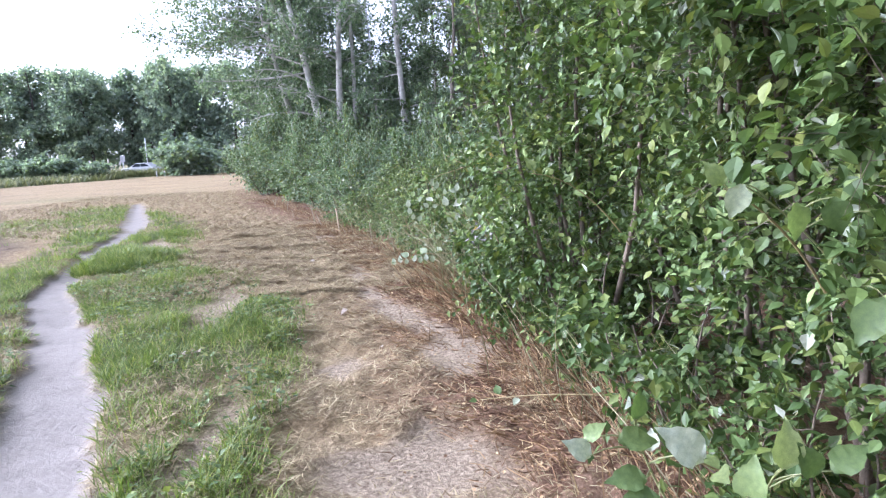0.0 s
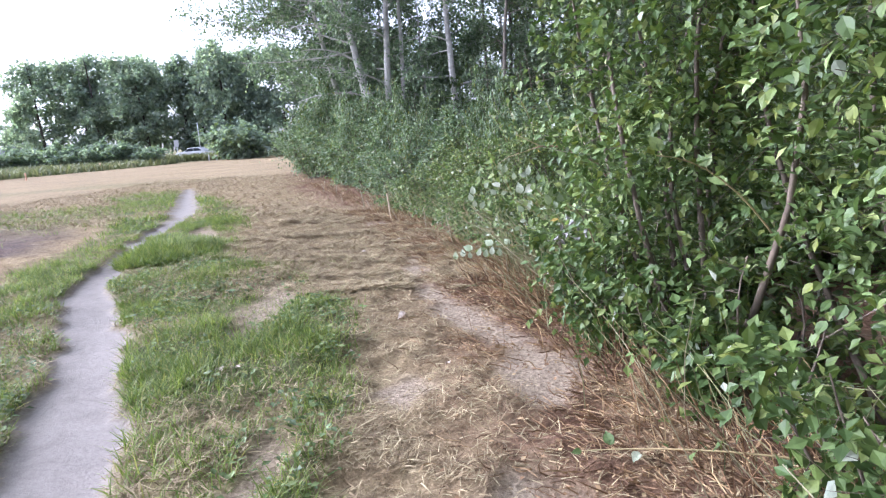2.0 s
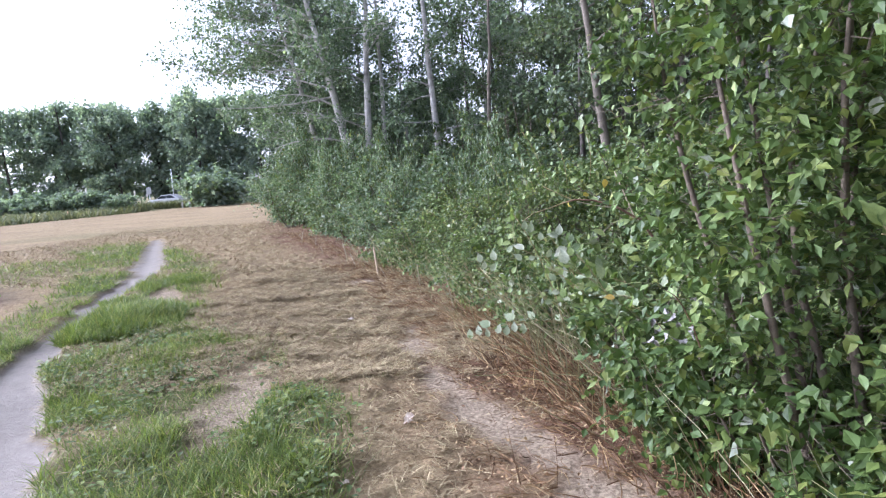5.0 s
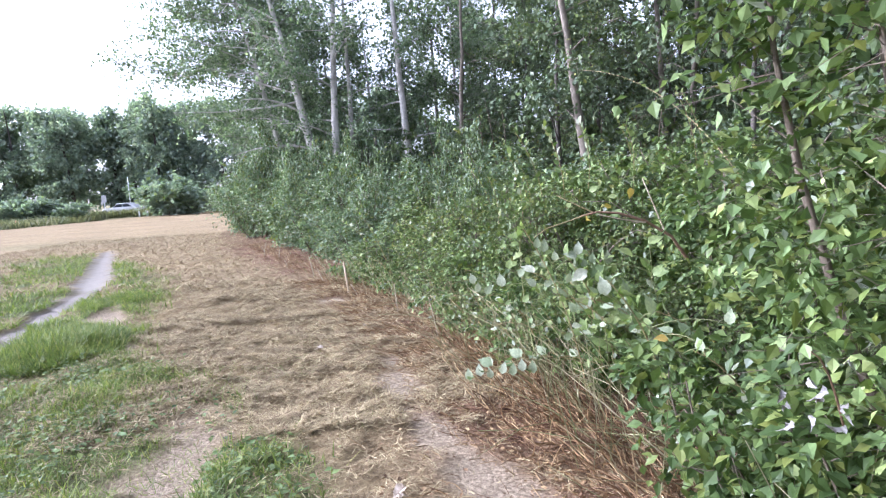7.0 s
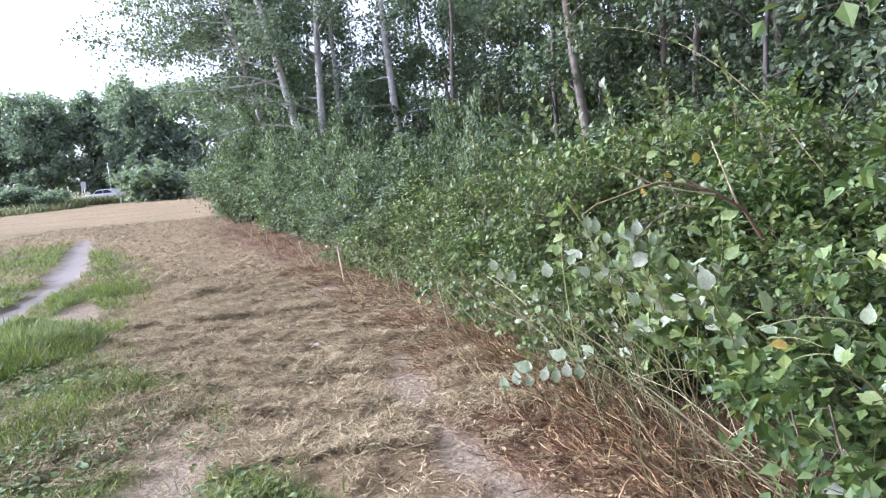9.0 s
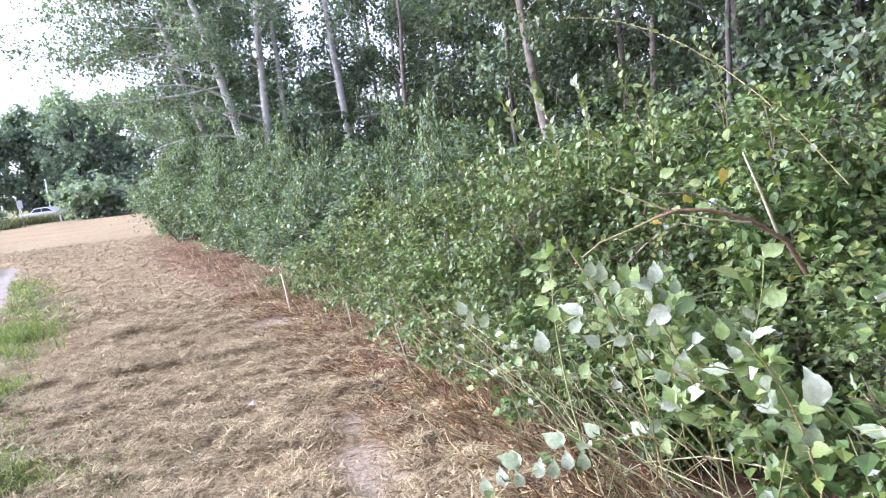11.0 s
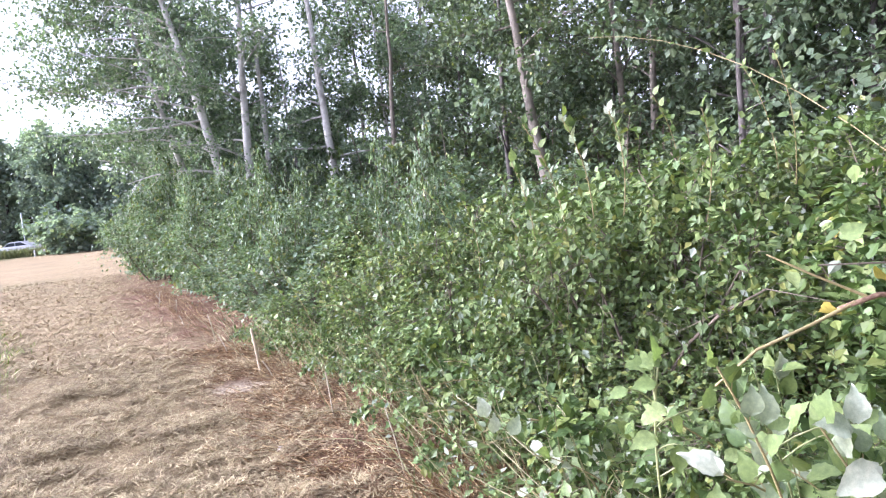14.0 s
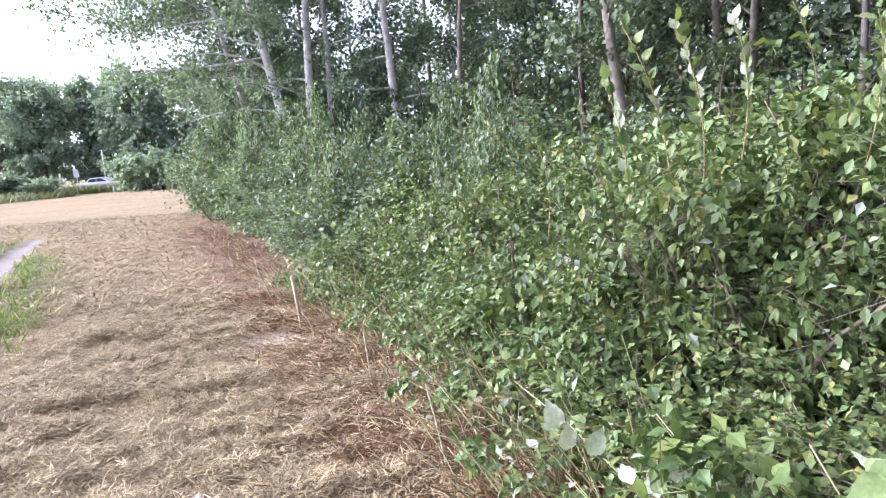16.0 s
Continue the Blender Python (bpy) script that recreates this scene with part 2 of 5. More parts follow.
def part(name, geo, mats, parent=None, label="", smooth=False, kind=""):
    """One mesh object, under a thing or part if one is given."""
    ob = new(name, geo.mesh(name, mats if isinstance(mats, (list, tuple)) else [mats], smooth))
    ob.parent = parent
    return tagged(ob, label, kind=kind)


def tube(geo, pts, radii, sides=5, slot=0):
    """A tapered round stem along the points, closed at its end."""
    pts = np.asarray(pts, float)
    k = len(pts)
    d = np.gradient(pts, axis=0)
    d /= np.linalg.norm(d, axis=1, keepdims=True) + 1e-9
    ref = np.where(np.abs(d[:, 2:3]) > 0.9, [[1.0, 0, 0]], [[0, 0, 1.0]])
    u = np.cross(d, ref)
    u /= np.linalg.norm(u, axis=1, keepdims=True) + 1e-9
    w = np.cross(d, u)
    a = np.arange(sides) / sides * 2 * np.pi
    r = np.broadcast_to(np.asarray(radii, float), (k,))
    ring = pts[:, None] + r[:, None, None] * (np.cos(a)[None, :, None] * u[:, None] + np.sin(a)[None, :, None] * w[:, None])
    v = np.concatenate([ring.reshape(-1, 3), pts[-1:] + d[-1:] * r[-1]])
    f = []
    for i in range(k - 1):
        for j in range(sides):
            p, q = i * sides + j, i * sides + (j + 1) % sides
            f += [(p, q, q + sides), (p, q + sides, p + sides)]
    top = k * sides
    f += [((k - 1) * sides + j, (k - 1) * sides + (j + 1) % sides, top) for j in range(sides)]
    geo.add(v, f, slot)


def bend(a, b, sag, k=6):
    """Points on a bent line from a to b, pulled by sag in its middle."""
    t = np.linspace(0, 1, k)[:, None]
    a, b, sag = (np.asarray(q, float) for q in (a, b, sag))
    return a * (1 - t) + b * t + sag * (4 * t * (1 - t))


# leaf outlines: the leaf points along +y, its upper side is +z
LEAF4 = (np.array([(0, 0, 0), (0.33, 0.42, 0.06), (0, 0.5, -0.02), (-0.33, 0.42, 0.06), (0, 1, -0.1)]), np.array([(0, 1, 2), (0, 2, 3), (2, 1, 4), (2, 4, 3)]))
LEAF2 = (np.array([(0, 0, 0), (0.36, 0.5, 0.05), (0, 1, -0.05), (-0.36, 0.5, 0.05)]), np.array([(0, 1, 2), (0, 2, 3)]))
LEAF8 = (
    np.array([(0, 0, 0), (0.26, 0.2, 0.05), (0.35, 0.45, 0.07), (0.22, 0.75, 0.02), (0, 1, -0.14), (-0.22, 0.75, 0.02), (-0.35, 0.45, 0.07), (-0.26, 0.2, 0.05), (0, 0.48, -0.02)]),
    np.array([(8, i, (i + 1) % 8) for i in range(8)]),
)


def frames_of(d, up):
    """Turns whose y axis is d and whose z axis is as near to up as can be."""
    y = d / (np.linalg.norm(d, axis=1, keepdims=True) + 1e-9)
    x = np.cross(y, up)
    x /= np.linalg.norm(x, axis=1, keepdims=True) + 1e-9
    return np.stack([x, y, np.cross(x, y)], axis=2)


def strew(geo, leaf, places, d, up, size, slots=0):
    """The same leaf at many places."""
    lv, lf = leaf
    R = frames_of(d, up)
    v = places[:, None] + np.einsum("nij,kj->nki", R, lv) * np.asarray(size)[:, None, None]
    f = lf[None] + (np.arange(len(places)) * len(lv))[:, None, None]
    geo.add(v, f, np.repeat(np.broadcast_to(slots, (len(places),)), len(lf)))


def unit(rng, n):
    v = rng.normal(size=(n, 3))
    return v / np.linalg.norm(v, axis=1, keepdims=True)


def thing(name, label, category, at=(0, 0, 0), group="", turn=0.0, scale=1.0):
    ob = new(name)
    ob.empty_display_size = 0.1
    ob.matrix_basis = pose(*at, 0, 0, turn) @ Matrix.Scale(scale, 4)
    return tagged(ob, label, category, group)


def leafy(rng, twigs, starts, dirs, lengths, per_twig, size, leaf, geo, wood, slots_p, up_bias=1.0, droop=0.25):
    """Twigs with leaves along them: thin stems go to wood, leaves to geo. slots_p: the share of each leaf material."""
    n = twigs
    ends = starts + dirs * lengths[:, None]
    ends[:, 2] -= droop * lengths
    if wood is not None:
        side = np.cross(dirs, [[0, 0, 1.0]])
        side /= np.linalg.norm(side, axis=1, keepdims=True) + 1e-9
        r = 0.003 * np.clip(lengths / 0.4, 0.5, 2.0)[:, None]
        v = np.stack([starts + side * r, starts - side * r, starts + np.array([0, 0, 1.3]) * r, ends], 1)
        f = np.array([(0, 1, 3), (1, 2, 3), (2, 0, 3)])[None] + (np.arange(n) * 4)[:, None, None]
        wood.add(v, f)
    t = np.linspace(0.2, 1.05, per_twig)[None, :, None] + rng.normal(0, 0.05, (n, per_twig, 1))
    p = starts[:, None] * (1 - t) + ends[:, None] * t
    p[..., 2] += (droop * lengths)[:, None] * (t * (1 - t))[..., 0] * 2
    p = p.reshape(-1, 3) + rng.normal(0, size * 0.25, (n * per_twig, 3))
    d = np.repeat(dirs, per_twig, 0) * 0.5 + unit(rng, n * per_twig) * 0.9
    d[:, 2] -= 0.35
    up = unit(rng, n * per_twig) * 0.6 + np.array([0, 0, up_bias])
    s = size * rng.uniform(0.6, 1.25, n * per_twig)
    slots = rng.choice(len(slots_p), n * per_twig, p=slots_p)
    strew(geo, leaf, p, d, up, s, slots)


def shrub(name, label, category, rng, height, radius, stems, twigs, per_twig, size, mats, slots_p, leaf=LEAF4, lean=(0, 0), low=0.12, group="", wood_mat=None):
    """A many-stemmed shrub round the origin: stems from the ground, twigs in an uneven crown, leaves on the twigs."""
    ob = thing(name, label, category, group=group)
    foliage, wood = Geo(), Geo()
    lines = []
    for i in range(stems):
        a = rng.uniform(0, 2 * np.pi)
        r = radius * np.sqrt(rng.uniform(0.05, 1.0))
        tip = np.array([math.cos(a) * r + lean[0], math.sin(a) * r + lean[1], height * (1.0 - 0.45 * (r / radius) ** 2) * rng.uniform(0.8, 1.08)])
        base = np.array([math.cos(a) * r * 0.25, math.sin(a) * r * 0.25, -0.05])
        pts = bend(base, tip, (rng.normal(0, 0.08 * height), rng.normal(0, 0.08 * height), 0.06 * height), 7)
        lines.append(pts)
        g = Geo()
        tube(g, pts, np.linspace(0.006 + 0.005 * height, 0.003, 7), 5)
        part("stem", g, wood_mat or TWIG, ob, smooth=True)
    lines = np.array(lines)
    which = rng.integers(0, stems, twigs)
    t = low + (1 - low) * rng.uniform(0, 1, twigs) ** 0.8
    k = t * 6
    i0 = np.minimum(k.astype(int), 5)
    fr = (k - i0)[:, None]
    starts = lines[which, i0] * (1 - fr) + lines[which, i0 + 1] * fr
    # most twigs crowd into clumps, with gaps between them
    clumps = max(6, twigs // 17)
    reach = unit(rng, clumps) * [1, 1, 0.35 * height / radius] * (radius * rng.uniform(0.12, 0.5, clumps))[:, None]
    member, crowd = rng.integers(0, clumps, twigs), rng.uniform(0, 1, twigs) < 0.72
    at_clump = starts[:clumps][member] + reach[member] + rng.normal(0, 0.05 * radius, (twigs, 3)) * [1, 1, 0.6 * height / radius]
    starts = np.where(crowd[:, None], at_clump, starts)
    out = starts * [1, 1, 0]
    out /= np.linalg.norm(out, axis=1, keepdims=True) + 0.15
    dirs = out * 0.6 + unit(rng, twigs) * 0.8 + [0, 0, 0.3]
    dirs /= np.linalg.norm(dirs, axis=1, keepdims=True)
    lengths = radius * np.where(crowd, rng.uniform(0.1, 0.3, twigs), rng.uniform(0.2, 0.62, twigs))
    leafy(rng, twigs, starts, dirs, lengths, per_twig, size, leaf, foliage, wood, slots_p)
    foliage.v = [np.concatenate(foliage.v)]
    foliage.f, foliage.s = [np.concatenate(foliage.f)], [np.concatenate(foliage.s)]
    foliage.v[0][:, 2] = np.maximum(foliage.v[0][:, 2], 0.02)
    part("foliage", foliage, mats, ob, kind="stuff")
    part("twig_tangle", wood, wood_mat or TWIG, ob, kind="stuff")
    return ob


def tree(name, label, rng, height, spread, trunk_r, limbs, twigs, per_twig, size, mats, slots_p, bark, lean=(0, 0), crown_from=0.25, leaf=LEAF2, group="", wiggle=0.02, offset=(0, 0), sides=8):
    """A tree at the origin: tapered trunk, limbs, twigs and a crown of many leaves."""
    ob = thing(name, label, "tree", group=group)
    t = np.linspace(0, 1, 14)
    trunk = np.stack([lean[0] * t + rng.normal(0, wiggle, 14).cumsum() * t, lean[1] * t + rng.normal(0, wiggle, 14).cumsum() * t, height * t - 0.1], 1)
    g = Geo()
    tube(g, trunk, trunk_r * (1.0 - 0.85 * t) * (1 + 0.5 * np.exp(-t * 22)), sides)
    part("trunk", g, bark, ob, smooth=True)
    ends = []
    for i in range(limbs):
        h = crown_from + (0.97 - crown_from) * (i + rng.uniform(0, 1)) / limbs
        k = h * 13
        i0 = min(int(k), 12)
        start = trunk[i0] * (1 - k + i0) + trunk[i0 + 1] * (k - i0)
        a = rng.uniform(0, 2 * np.pi)
        reach = spread * rng.uniform(0.55, 1.1) * math.sqrt(max(0.08, 1 - ((h - 0.45) / 0.62) ** 2))
        tip = start + np.array([math.cos(a) * reach + offset[0] * reach, math.sin(a) * reach + offset[1] * reach, reach * rng.uniform(-0.15, 0.55)])
        pts = bend(start, tip, (0, 0, reach * rng.uniform(-0.05, 0.18)), 6)
        g = Geo()
        tube(g, pts, np.linspace(trunk_r * 0.32 * (1.1 - h), 0.01, 6), 5)
        part("limb", g, bark, ob, smooth=True)
        ends.append(pts)
    ends = np.array(ends)
    which = rng.integers(0, limbs, twigs)
    k = (0.25 + 0.75 * rng.uniform(0, 1, twigs) ** 0.7) * 5
    i0 = np.minimum(k.astype(int), 4)
    fr = (k - i0)[:, None]
    starts = ends[which, i0] * (1 - fr) + ends[which, i0 + 1] * fr
    dirs = unit(rng, twigs) + [0, 0, 0.15]
    dirs /= np.linalg.norm(dirs, axis=1, keepdims=True)
    lengths = spread * rng.uniform(0.12, 0.42, twigs)
    crown, wood = Geo(), Geo()
    leafy(rng, twigs, starts, dirs, lengths, per_twig, size, leaf, crown, wood, slots_p, 0.6, 0.15)
    part("crown", crown, mats, ob, kind="stuff")
    part("twig_tangle", wood, bark, ob, kind="stuff")
    return ob


# ---- the plan ----
# the foot of the hedge, the worn path and the edges of the grass, as x for a given y
HEDGE_Y = [-6, 1.5, 2.6, 3.8, 5.0, 6.3, 7.5, 9.0, 10.6, 12.0, 15.8, 22.0, 30.0]
HEDGE_X = [0.85, 0.75, 0.65, 0.49, 0.15, -0.2, -0.5, -0.78, -1.3, -2.0, -3.8, -6.5, -9.2]
PATH_Y = [-8, 2.6, 3.7, 4.6, 5.5, 6.1, 7.4, 10.6, 14.0, 16.4, 22.5, 24]
PATH_X = [-0.2, -1.95, -2.5, -2.98, -3.55, -3.95, -4.82, -6.0, -7.03, -8.1, -11.0, -11.6]
PATH_W = [0.33, 0.33, 0.35, 0.31, 0.34, 0.31, 0.25, 0.2, 0.3, 0.38, 0.26, 0.05]
GRASS_R_Y = [-8, 2.5, 3.66, 4.42, 5.76, 6.2, 6.9, 8.1, 8.9, 10.5, 15.5, 18, 21, 24]
GRASS_R_X = [-0.7, -0.9, -1.0, -1.22, -1.6, -1.7, -2.35, -2.77, -3.7, -4.4, -6.4, -7.9, -10.2, -12]
GRASS_L_Y = [-8, 3, 6.84, 8.14, 12, 19, 22, 24]
GRASS_L_X = [-5.0, -5.0, -5.68, -6.2, -7.4, -11.5, -14.2, -12]
EDGE_X = [-900, -60, -44, -37, -34, -32, -25, 20, 900]
EDGE_Y = [40, 40, 42, 46, 58, 70, 73, 76, 76]
# bare dusty patches: x, y, half width, half length, turn in degrees
PATCHES = [(-2.27, 6.4, 0.32, 1.15, 10), (-1.3, 3.1, 0.12, 0.5, 0), (-0.2, 2.85, 0.46, 0.55, 10), (-0.75, 4.2, 0.24, 0.34, 0), (-0.33, 5.45, 0.2, 0.8, 30), (0.1, 4.45, 0.24, 0.5, 10),
           (-0.83, 6.6, 0.17, 0.65, 20), (-1.06, 7.45, 0.18, 0.4, 12), (-1.13, 8.2, 0.17, 0.24, 0), (-2.13, 11.56, 0.32, 0.3, 20), (-5.3, 11.3, 0.24, 0.9, 24), (-4.25, 9.3, 0.28, 0.35, 20), (-2.1, 8.0, 0.14, 0.3, 0)]


def hashed(i, j, seed):
    h = np.sin(i * 127.1 + j * 311.7 + seed * 74.7) * 43758.5453
    return h - np.floor(h)


def rough_noise(x, y, scale, seed=0):
    """Smooth value noise between 0 and 1."""
    x, y = x * scale, y * scale
    i, j = np.floor(x), np.floor(y)
    u, v = x - i, y - j
    u, v = u * u * (3 - 2 * u), v * v * (3 - 2 * v)
    return (hashed(i, j, seed) * (1 - u) + hashed(i + 1, j, seed) * u) * (1 - v) + (hashed(i, j + 1, seed) * (1 - u) + hashed(i + 1, j + 1, seed) * u) * v


def step(a, b, x):
    t = np.clip((x - a) / (b - a), 0, 1)
    return t * t * (3 - 2 * t)


def zones(x, y):
    """How much path, dust, green, red litter and dark soil lies at a place."""
    wob = (rough_noise(x, y, 2.2, 1) - 0.5) * 0.5 + (rough_noise(x, y, 7, 2) - 0.5) * 0.28
    off = np.abs(x + wob * 0.35 - np.interp(y, PATH_Y, PATH_X))
    w = np.interp(y, PATH_Y, PATH_W)
    path = (1 - step(0.8, 1.15, off / np.maximum(w, 0.02))) * (y < 24)
    dust = np.zeros_like(x)
    for px, py, a, b, turn in PATCHES:
        c, s = math.cos(radians(turn)), math.sin(radians(turn))
        dx, dy = x - px, y - py
        u, v = (dx * c + dy * s) / a, (-dx * s + dy * c) / b
        dust = np.maximum(dust, 1 - step(0.4, 1.25, np.sqrt(u * u + v * v) + wob * 1.9))
    right = np.interp(y, GRASS_R_Y, GRASS_R_X)
    left = np.interp(y, GRASS_L_Y, GRASS_L_X)
    soft = 0.18 + 0.02 * np.abs(y)
    green = step(-soft, soft, right - x + wob * 0.7) * step(-soft, soft, x - left + wob * 0.8) * (1 - step(19, 24, y))
    thin = step(0.32, 0.55, rough_noise(x, y, 1.1, 5) * 0.7 + rough_noise(x, y, 4.0, 6) * 0.3)
    green = green * (0.35 + 0.65 * thin)
    beyond = step(-1.5, 1.5, y - np.interp(x, EDGE_X, EDGE_Y))
    far_green = 0.55 * step(0.5, 0.7, rough_noise(x, y, 0.13, 9)) * step(10, 18, y) * (1 - step(24, 34, y)) * step(7.5, 10, -x)
    green = np.maximum(np.maximum(green, beyond * 0.6), far_green)
    hedge = np.interp(y, HEDGE_Y, HEDGE_X)
    red = step(-1.15, -0.1, x - hedge + wob * 0.8) * (0.55 + 0.45 * step(0.3, 0.6, rough_noise(x, y, 1.7, 8)))
    red = np.where(y > 32, 0, red)
    soil = step(0.33, 0.52, rough_noise(x, y, 0.35, 11) * 0.6 + rough_noise(x, y, 1.6, 12) * 0.4) * step(0.2, 1.4, left - x) * (1 - step(9, 17, y))
    soil = np.where(y < -8, 0, soil)
    return path, dust * (1 - path), green * (1 - path) * (1 - dust), red, soil


def tufts(x, y):
    """Uneven clumps of mown hay, longer across the strip than along it, between 0 and 1."""
    u = x + 0.5 * (rough_noise(x, y, 1.9, 25) - 0.5) + 0.16 * (rough_noise(x, y, 5.3, 26) - 0.5)
    v = y + 0.4 * (rough_noise(x, y, 2.3, 27) - 0.5) + 0.14 * (rough_noise(x, y, 6.1, 28) - 0.5)
    return 0.42 * rough_noise(u * 0.55 + v * 0.2, v * 1.2, 4.4, 22) + 0.36 * rough_noise(u * 0.7, v * 1.2 - u * 0.2, 8.7, 23) + 0.22 * rough_noise(x, y, 15.0, 24)


def height_of(x, y):
    """The height of the ground at a place."""
    path, dust, green, red, soil = zones(x, y)
    near = 1 - step(18, 40, np.abs(y - 6) + np.abs(x + 2) * 0.5)
    lumps = (rough_noise(x, y, 1.1, 21) - 0.5) * 0.05 + (tufts(x, y) - 0.5) * 0.115 * (1 - path) * (1 - 0.75 * dust)
    return near * (lumps - 0.035 * path - 0.015 * dust + 0.02 * green)


def build_ground():
    def spaced(stops):
        out = []
        for a, b, d in stops:
            out += list(np.arange(a, b, d))
        return np.array(out + [stops[-1][1]])

    xs = spaced([(-1600, -100, 250), (-100, -44, 8), (-44, -16, 1.0), (-16, -7, 0.22), (-7, 1.2, 0.05), (1.2, 8, 0.4), (8, 100, 8), (100, 1600, 250)])
    ys = spaced([(-1600, -100, 250), (-100, -8, 8), (-8, 1.6, 0.5), (1.6, 13, 0.05), (13, 26, 0.22), (26, 80, 1.0), (80, 160, 8), (160, 1600, 240)])
    gx, gy = np.meshgrid(xs, ys)
    x, y = gx.ravel(), gy.ravel()
    g = Geo()
    w = len(xs)
    i = (np.arange(len(ys) - 1)[:, None] * w + np.arange(w - 1)[None]).ravel()
    f = np.concatenate([np.stack([i, i + 1, i + w + 1], 1), np.stack([i, i + w + 1, i + w], 1)])
    g.add(np.stack([x, y, height_of(x, y)], 1), f)
    ob = part("ground", g, GROUND, None, smooth=True)
    tagged(ob, "mown dry field of straw with a worn dusty path and grass", "ground", kind="structure")
    for name, values in zip(("path", "dust", "green", "red", "soil"), zones(x, y)):
        a = ob.data.attributes.new(name, "FLOAT", "POINT")
        a.data.foreach_set("value", values.astype(np.float32))
    return ob


build_ground()


def hedge_x(y):
    return float(np.interp(y, HEDGE_Y, HEDGE_X))

# ---- the hedge: tall shrubs beside the start of the walk ----
rng = np.random.default_rng(7)
TALL = [  # x beyond the foot of the hedge, y, height, radius
    (1.35, -2.2, 3.4, 1.25), (1.3, -0.5, 3.5, 1.2), (1.3, 1.0, 3.6, 1.15), (1.25, 2.35, 3.7, 1.15), (1.2, 3.4, 3.7, 1.05), (0.68, 4.3, 3.5, 0.85), (2.9, 0.4, 4.4, 1.5), (3.0, 2.4, 4.5, 1.5), (2.9, 3.7, 4.0, 1.1)]
for dx, y, h, r in TALL:
    front = dx < 2
    ob = shrub("shrub", "tall dense green shrub with pointed oval leaves", "shrub", rng, h, r, 9, 1550 if front else 750, 9, 0.058 if front else 0.08,
               [SHRUB, LIGHT, PALE], [0.82, 0.16, 0.02], LEAF8 if front and 0.5 < y < 4 else LEAF4, (-0.15, 0), 0.1, "hedge shrubs")
    ob.matrix_basis = pose(hedge_x(y) + dx, y, 0)
# low leafy undergrowth at the shrubs' feet
low = [shrub("undergrowth", "low green bramble undergrowth with dry stems", "bramble", rng, 0.75, 0.6, 7, 210, 7, 0.066, [SHRUB, LIGHT, PALE], [0.95, 0.035, 0.015], LEAF4, (-0.08, 0), 0.15, "hedge undergrowth") for _ in range(2)]
spots = [(0.42, 4.6), (0.5, 5.05), (0.8, 4.1), (0.9, 4.75), (1.05, 5.45), (0.62, 0.6), (0.5, 1.75), (0.55, 2.7), (0.5, 3.6), (0.62, 4.4), (0.85, 5.2), (1.1, 6.0), (1.0, 6.8), (1.0, 7.7), (1.0, 8.4), (0.95, 9.2), (0.95, 10.0), (0.9, 10.9), (0.9, 11.8)]
for i, (dx, y) in enumerate(spots):
    m = pose(hedge_x(y) + dx, y, 0, 0, 0, rng.uniform(-40, 40)) @ Matrix.Scale(rng.uniform(0.85, 1.15), 4)
    if i < 2:
        low[i].matrix_basis = m
    else:
        copy_thing(low[i % 2], Matrix.Identity(4)).matrix_basis = m

# pale green weeds in front of the bank
weed = [shrub("weed_patch", "low pale green leafy weeds along the hedge foot", "weeds", rng, 0.5, 0.42, 9, 170, 7, 0.048, [LIGHT, BRAMBLE, PALE], [0.52, 0.40, 0.08], LEAF4, (-0.1, 0), 0.2, "hedge foot weeds", wood_mat=CANE) for _ in range(2)]
for i in range(13):
    y = 7.5 + 0.5 * i + rng.uniform(-0.15, 0.15)
    m = pose(hedge_x(y) + rng.uniform(0.5, 0.72), y, 0, 0, 0, rng.uniform(-50, 50)) @ Matrix.Scale(rng.uniform(0.7, 1.15), 4)
    if i < 2:
        weed[i].matrix_basis = m
    else:
        copy_thing(weed[i % 2], Matrix.Identity(4)).matrix_basis = m

# ---- the bramble bank ----
bank = [shrub("bramble_bush", lab, "bramble", rng, 1.0, 0.62, 12, 1450, 8, 0.035, [BRAMBLE, LIGHT, PALE], p, LEAF4, (0, 0), 0.05, "bramble bank")
        for lab, p in (("mound of yellow-green bramble with small leaves", [0.58, 0.40, 0.02]), ("mound of dark green bramble with small leaves", [0.87, 0.11, 0.02]))]
back = [shrub("bramble_bush", lab, "bramble", rng, 1.0, 0.62, 12, 950, 8, 0.041, [BRAMBLE, LIGHT, PALE], p, LEAF2, (0, 0), 0.05, "bramble bank")
        for lab, p in (("tall yellow-green bramble at the back of the bank", [0.58, 0.40, 0.02]), ("tall dark green bramble at the back of the bank", [0.88, 0.10, 0.02]))]
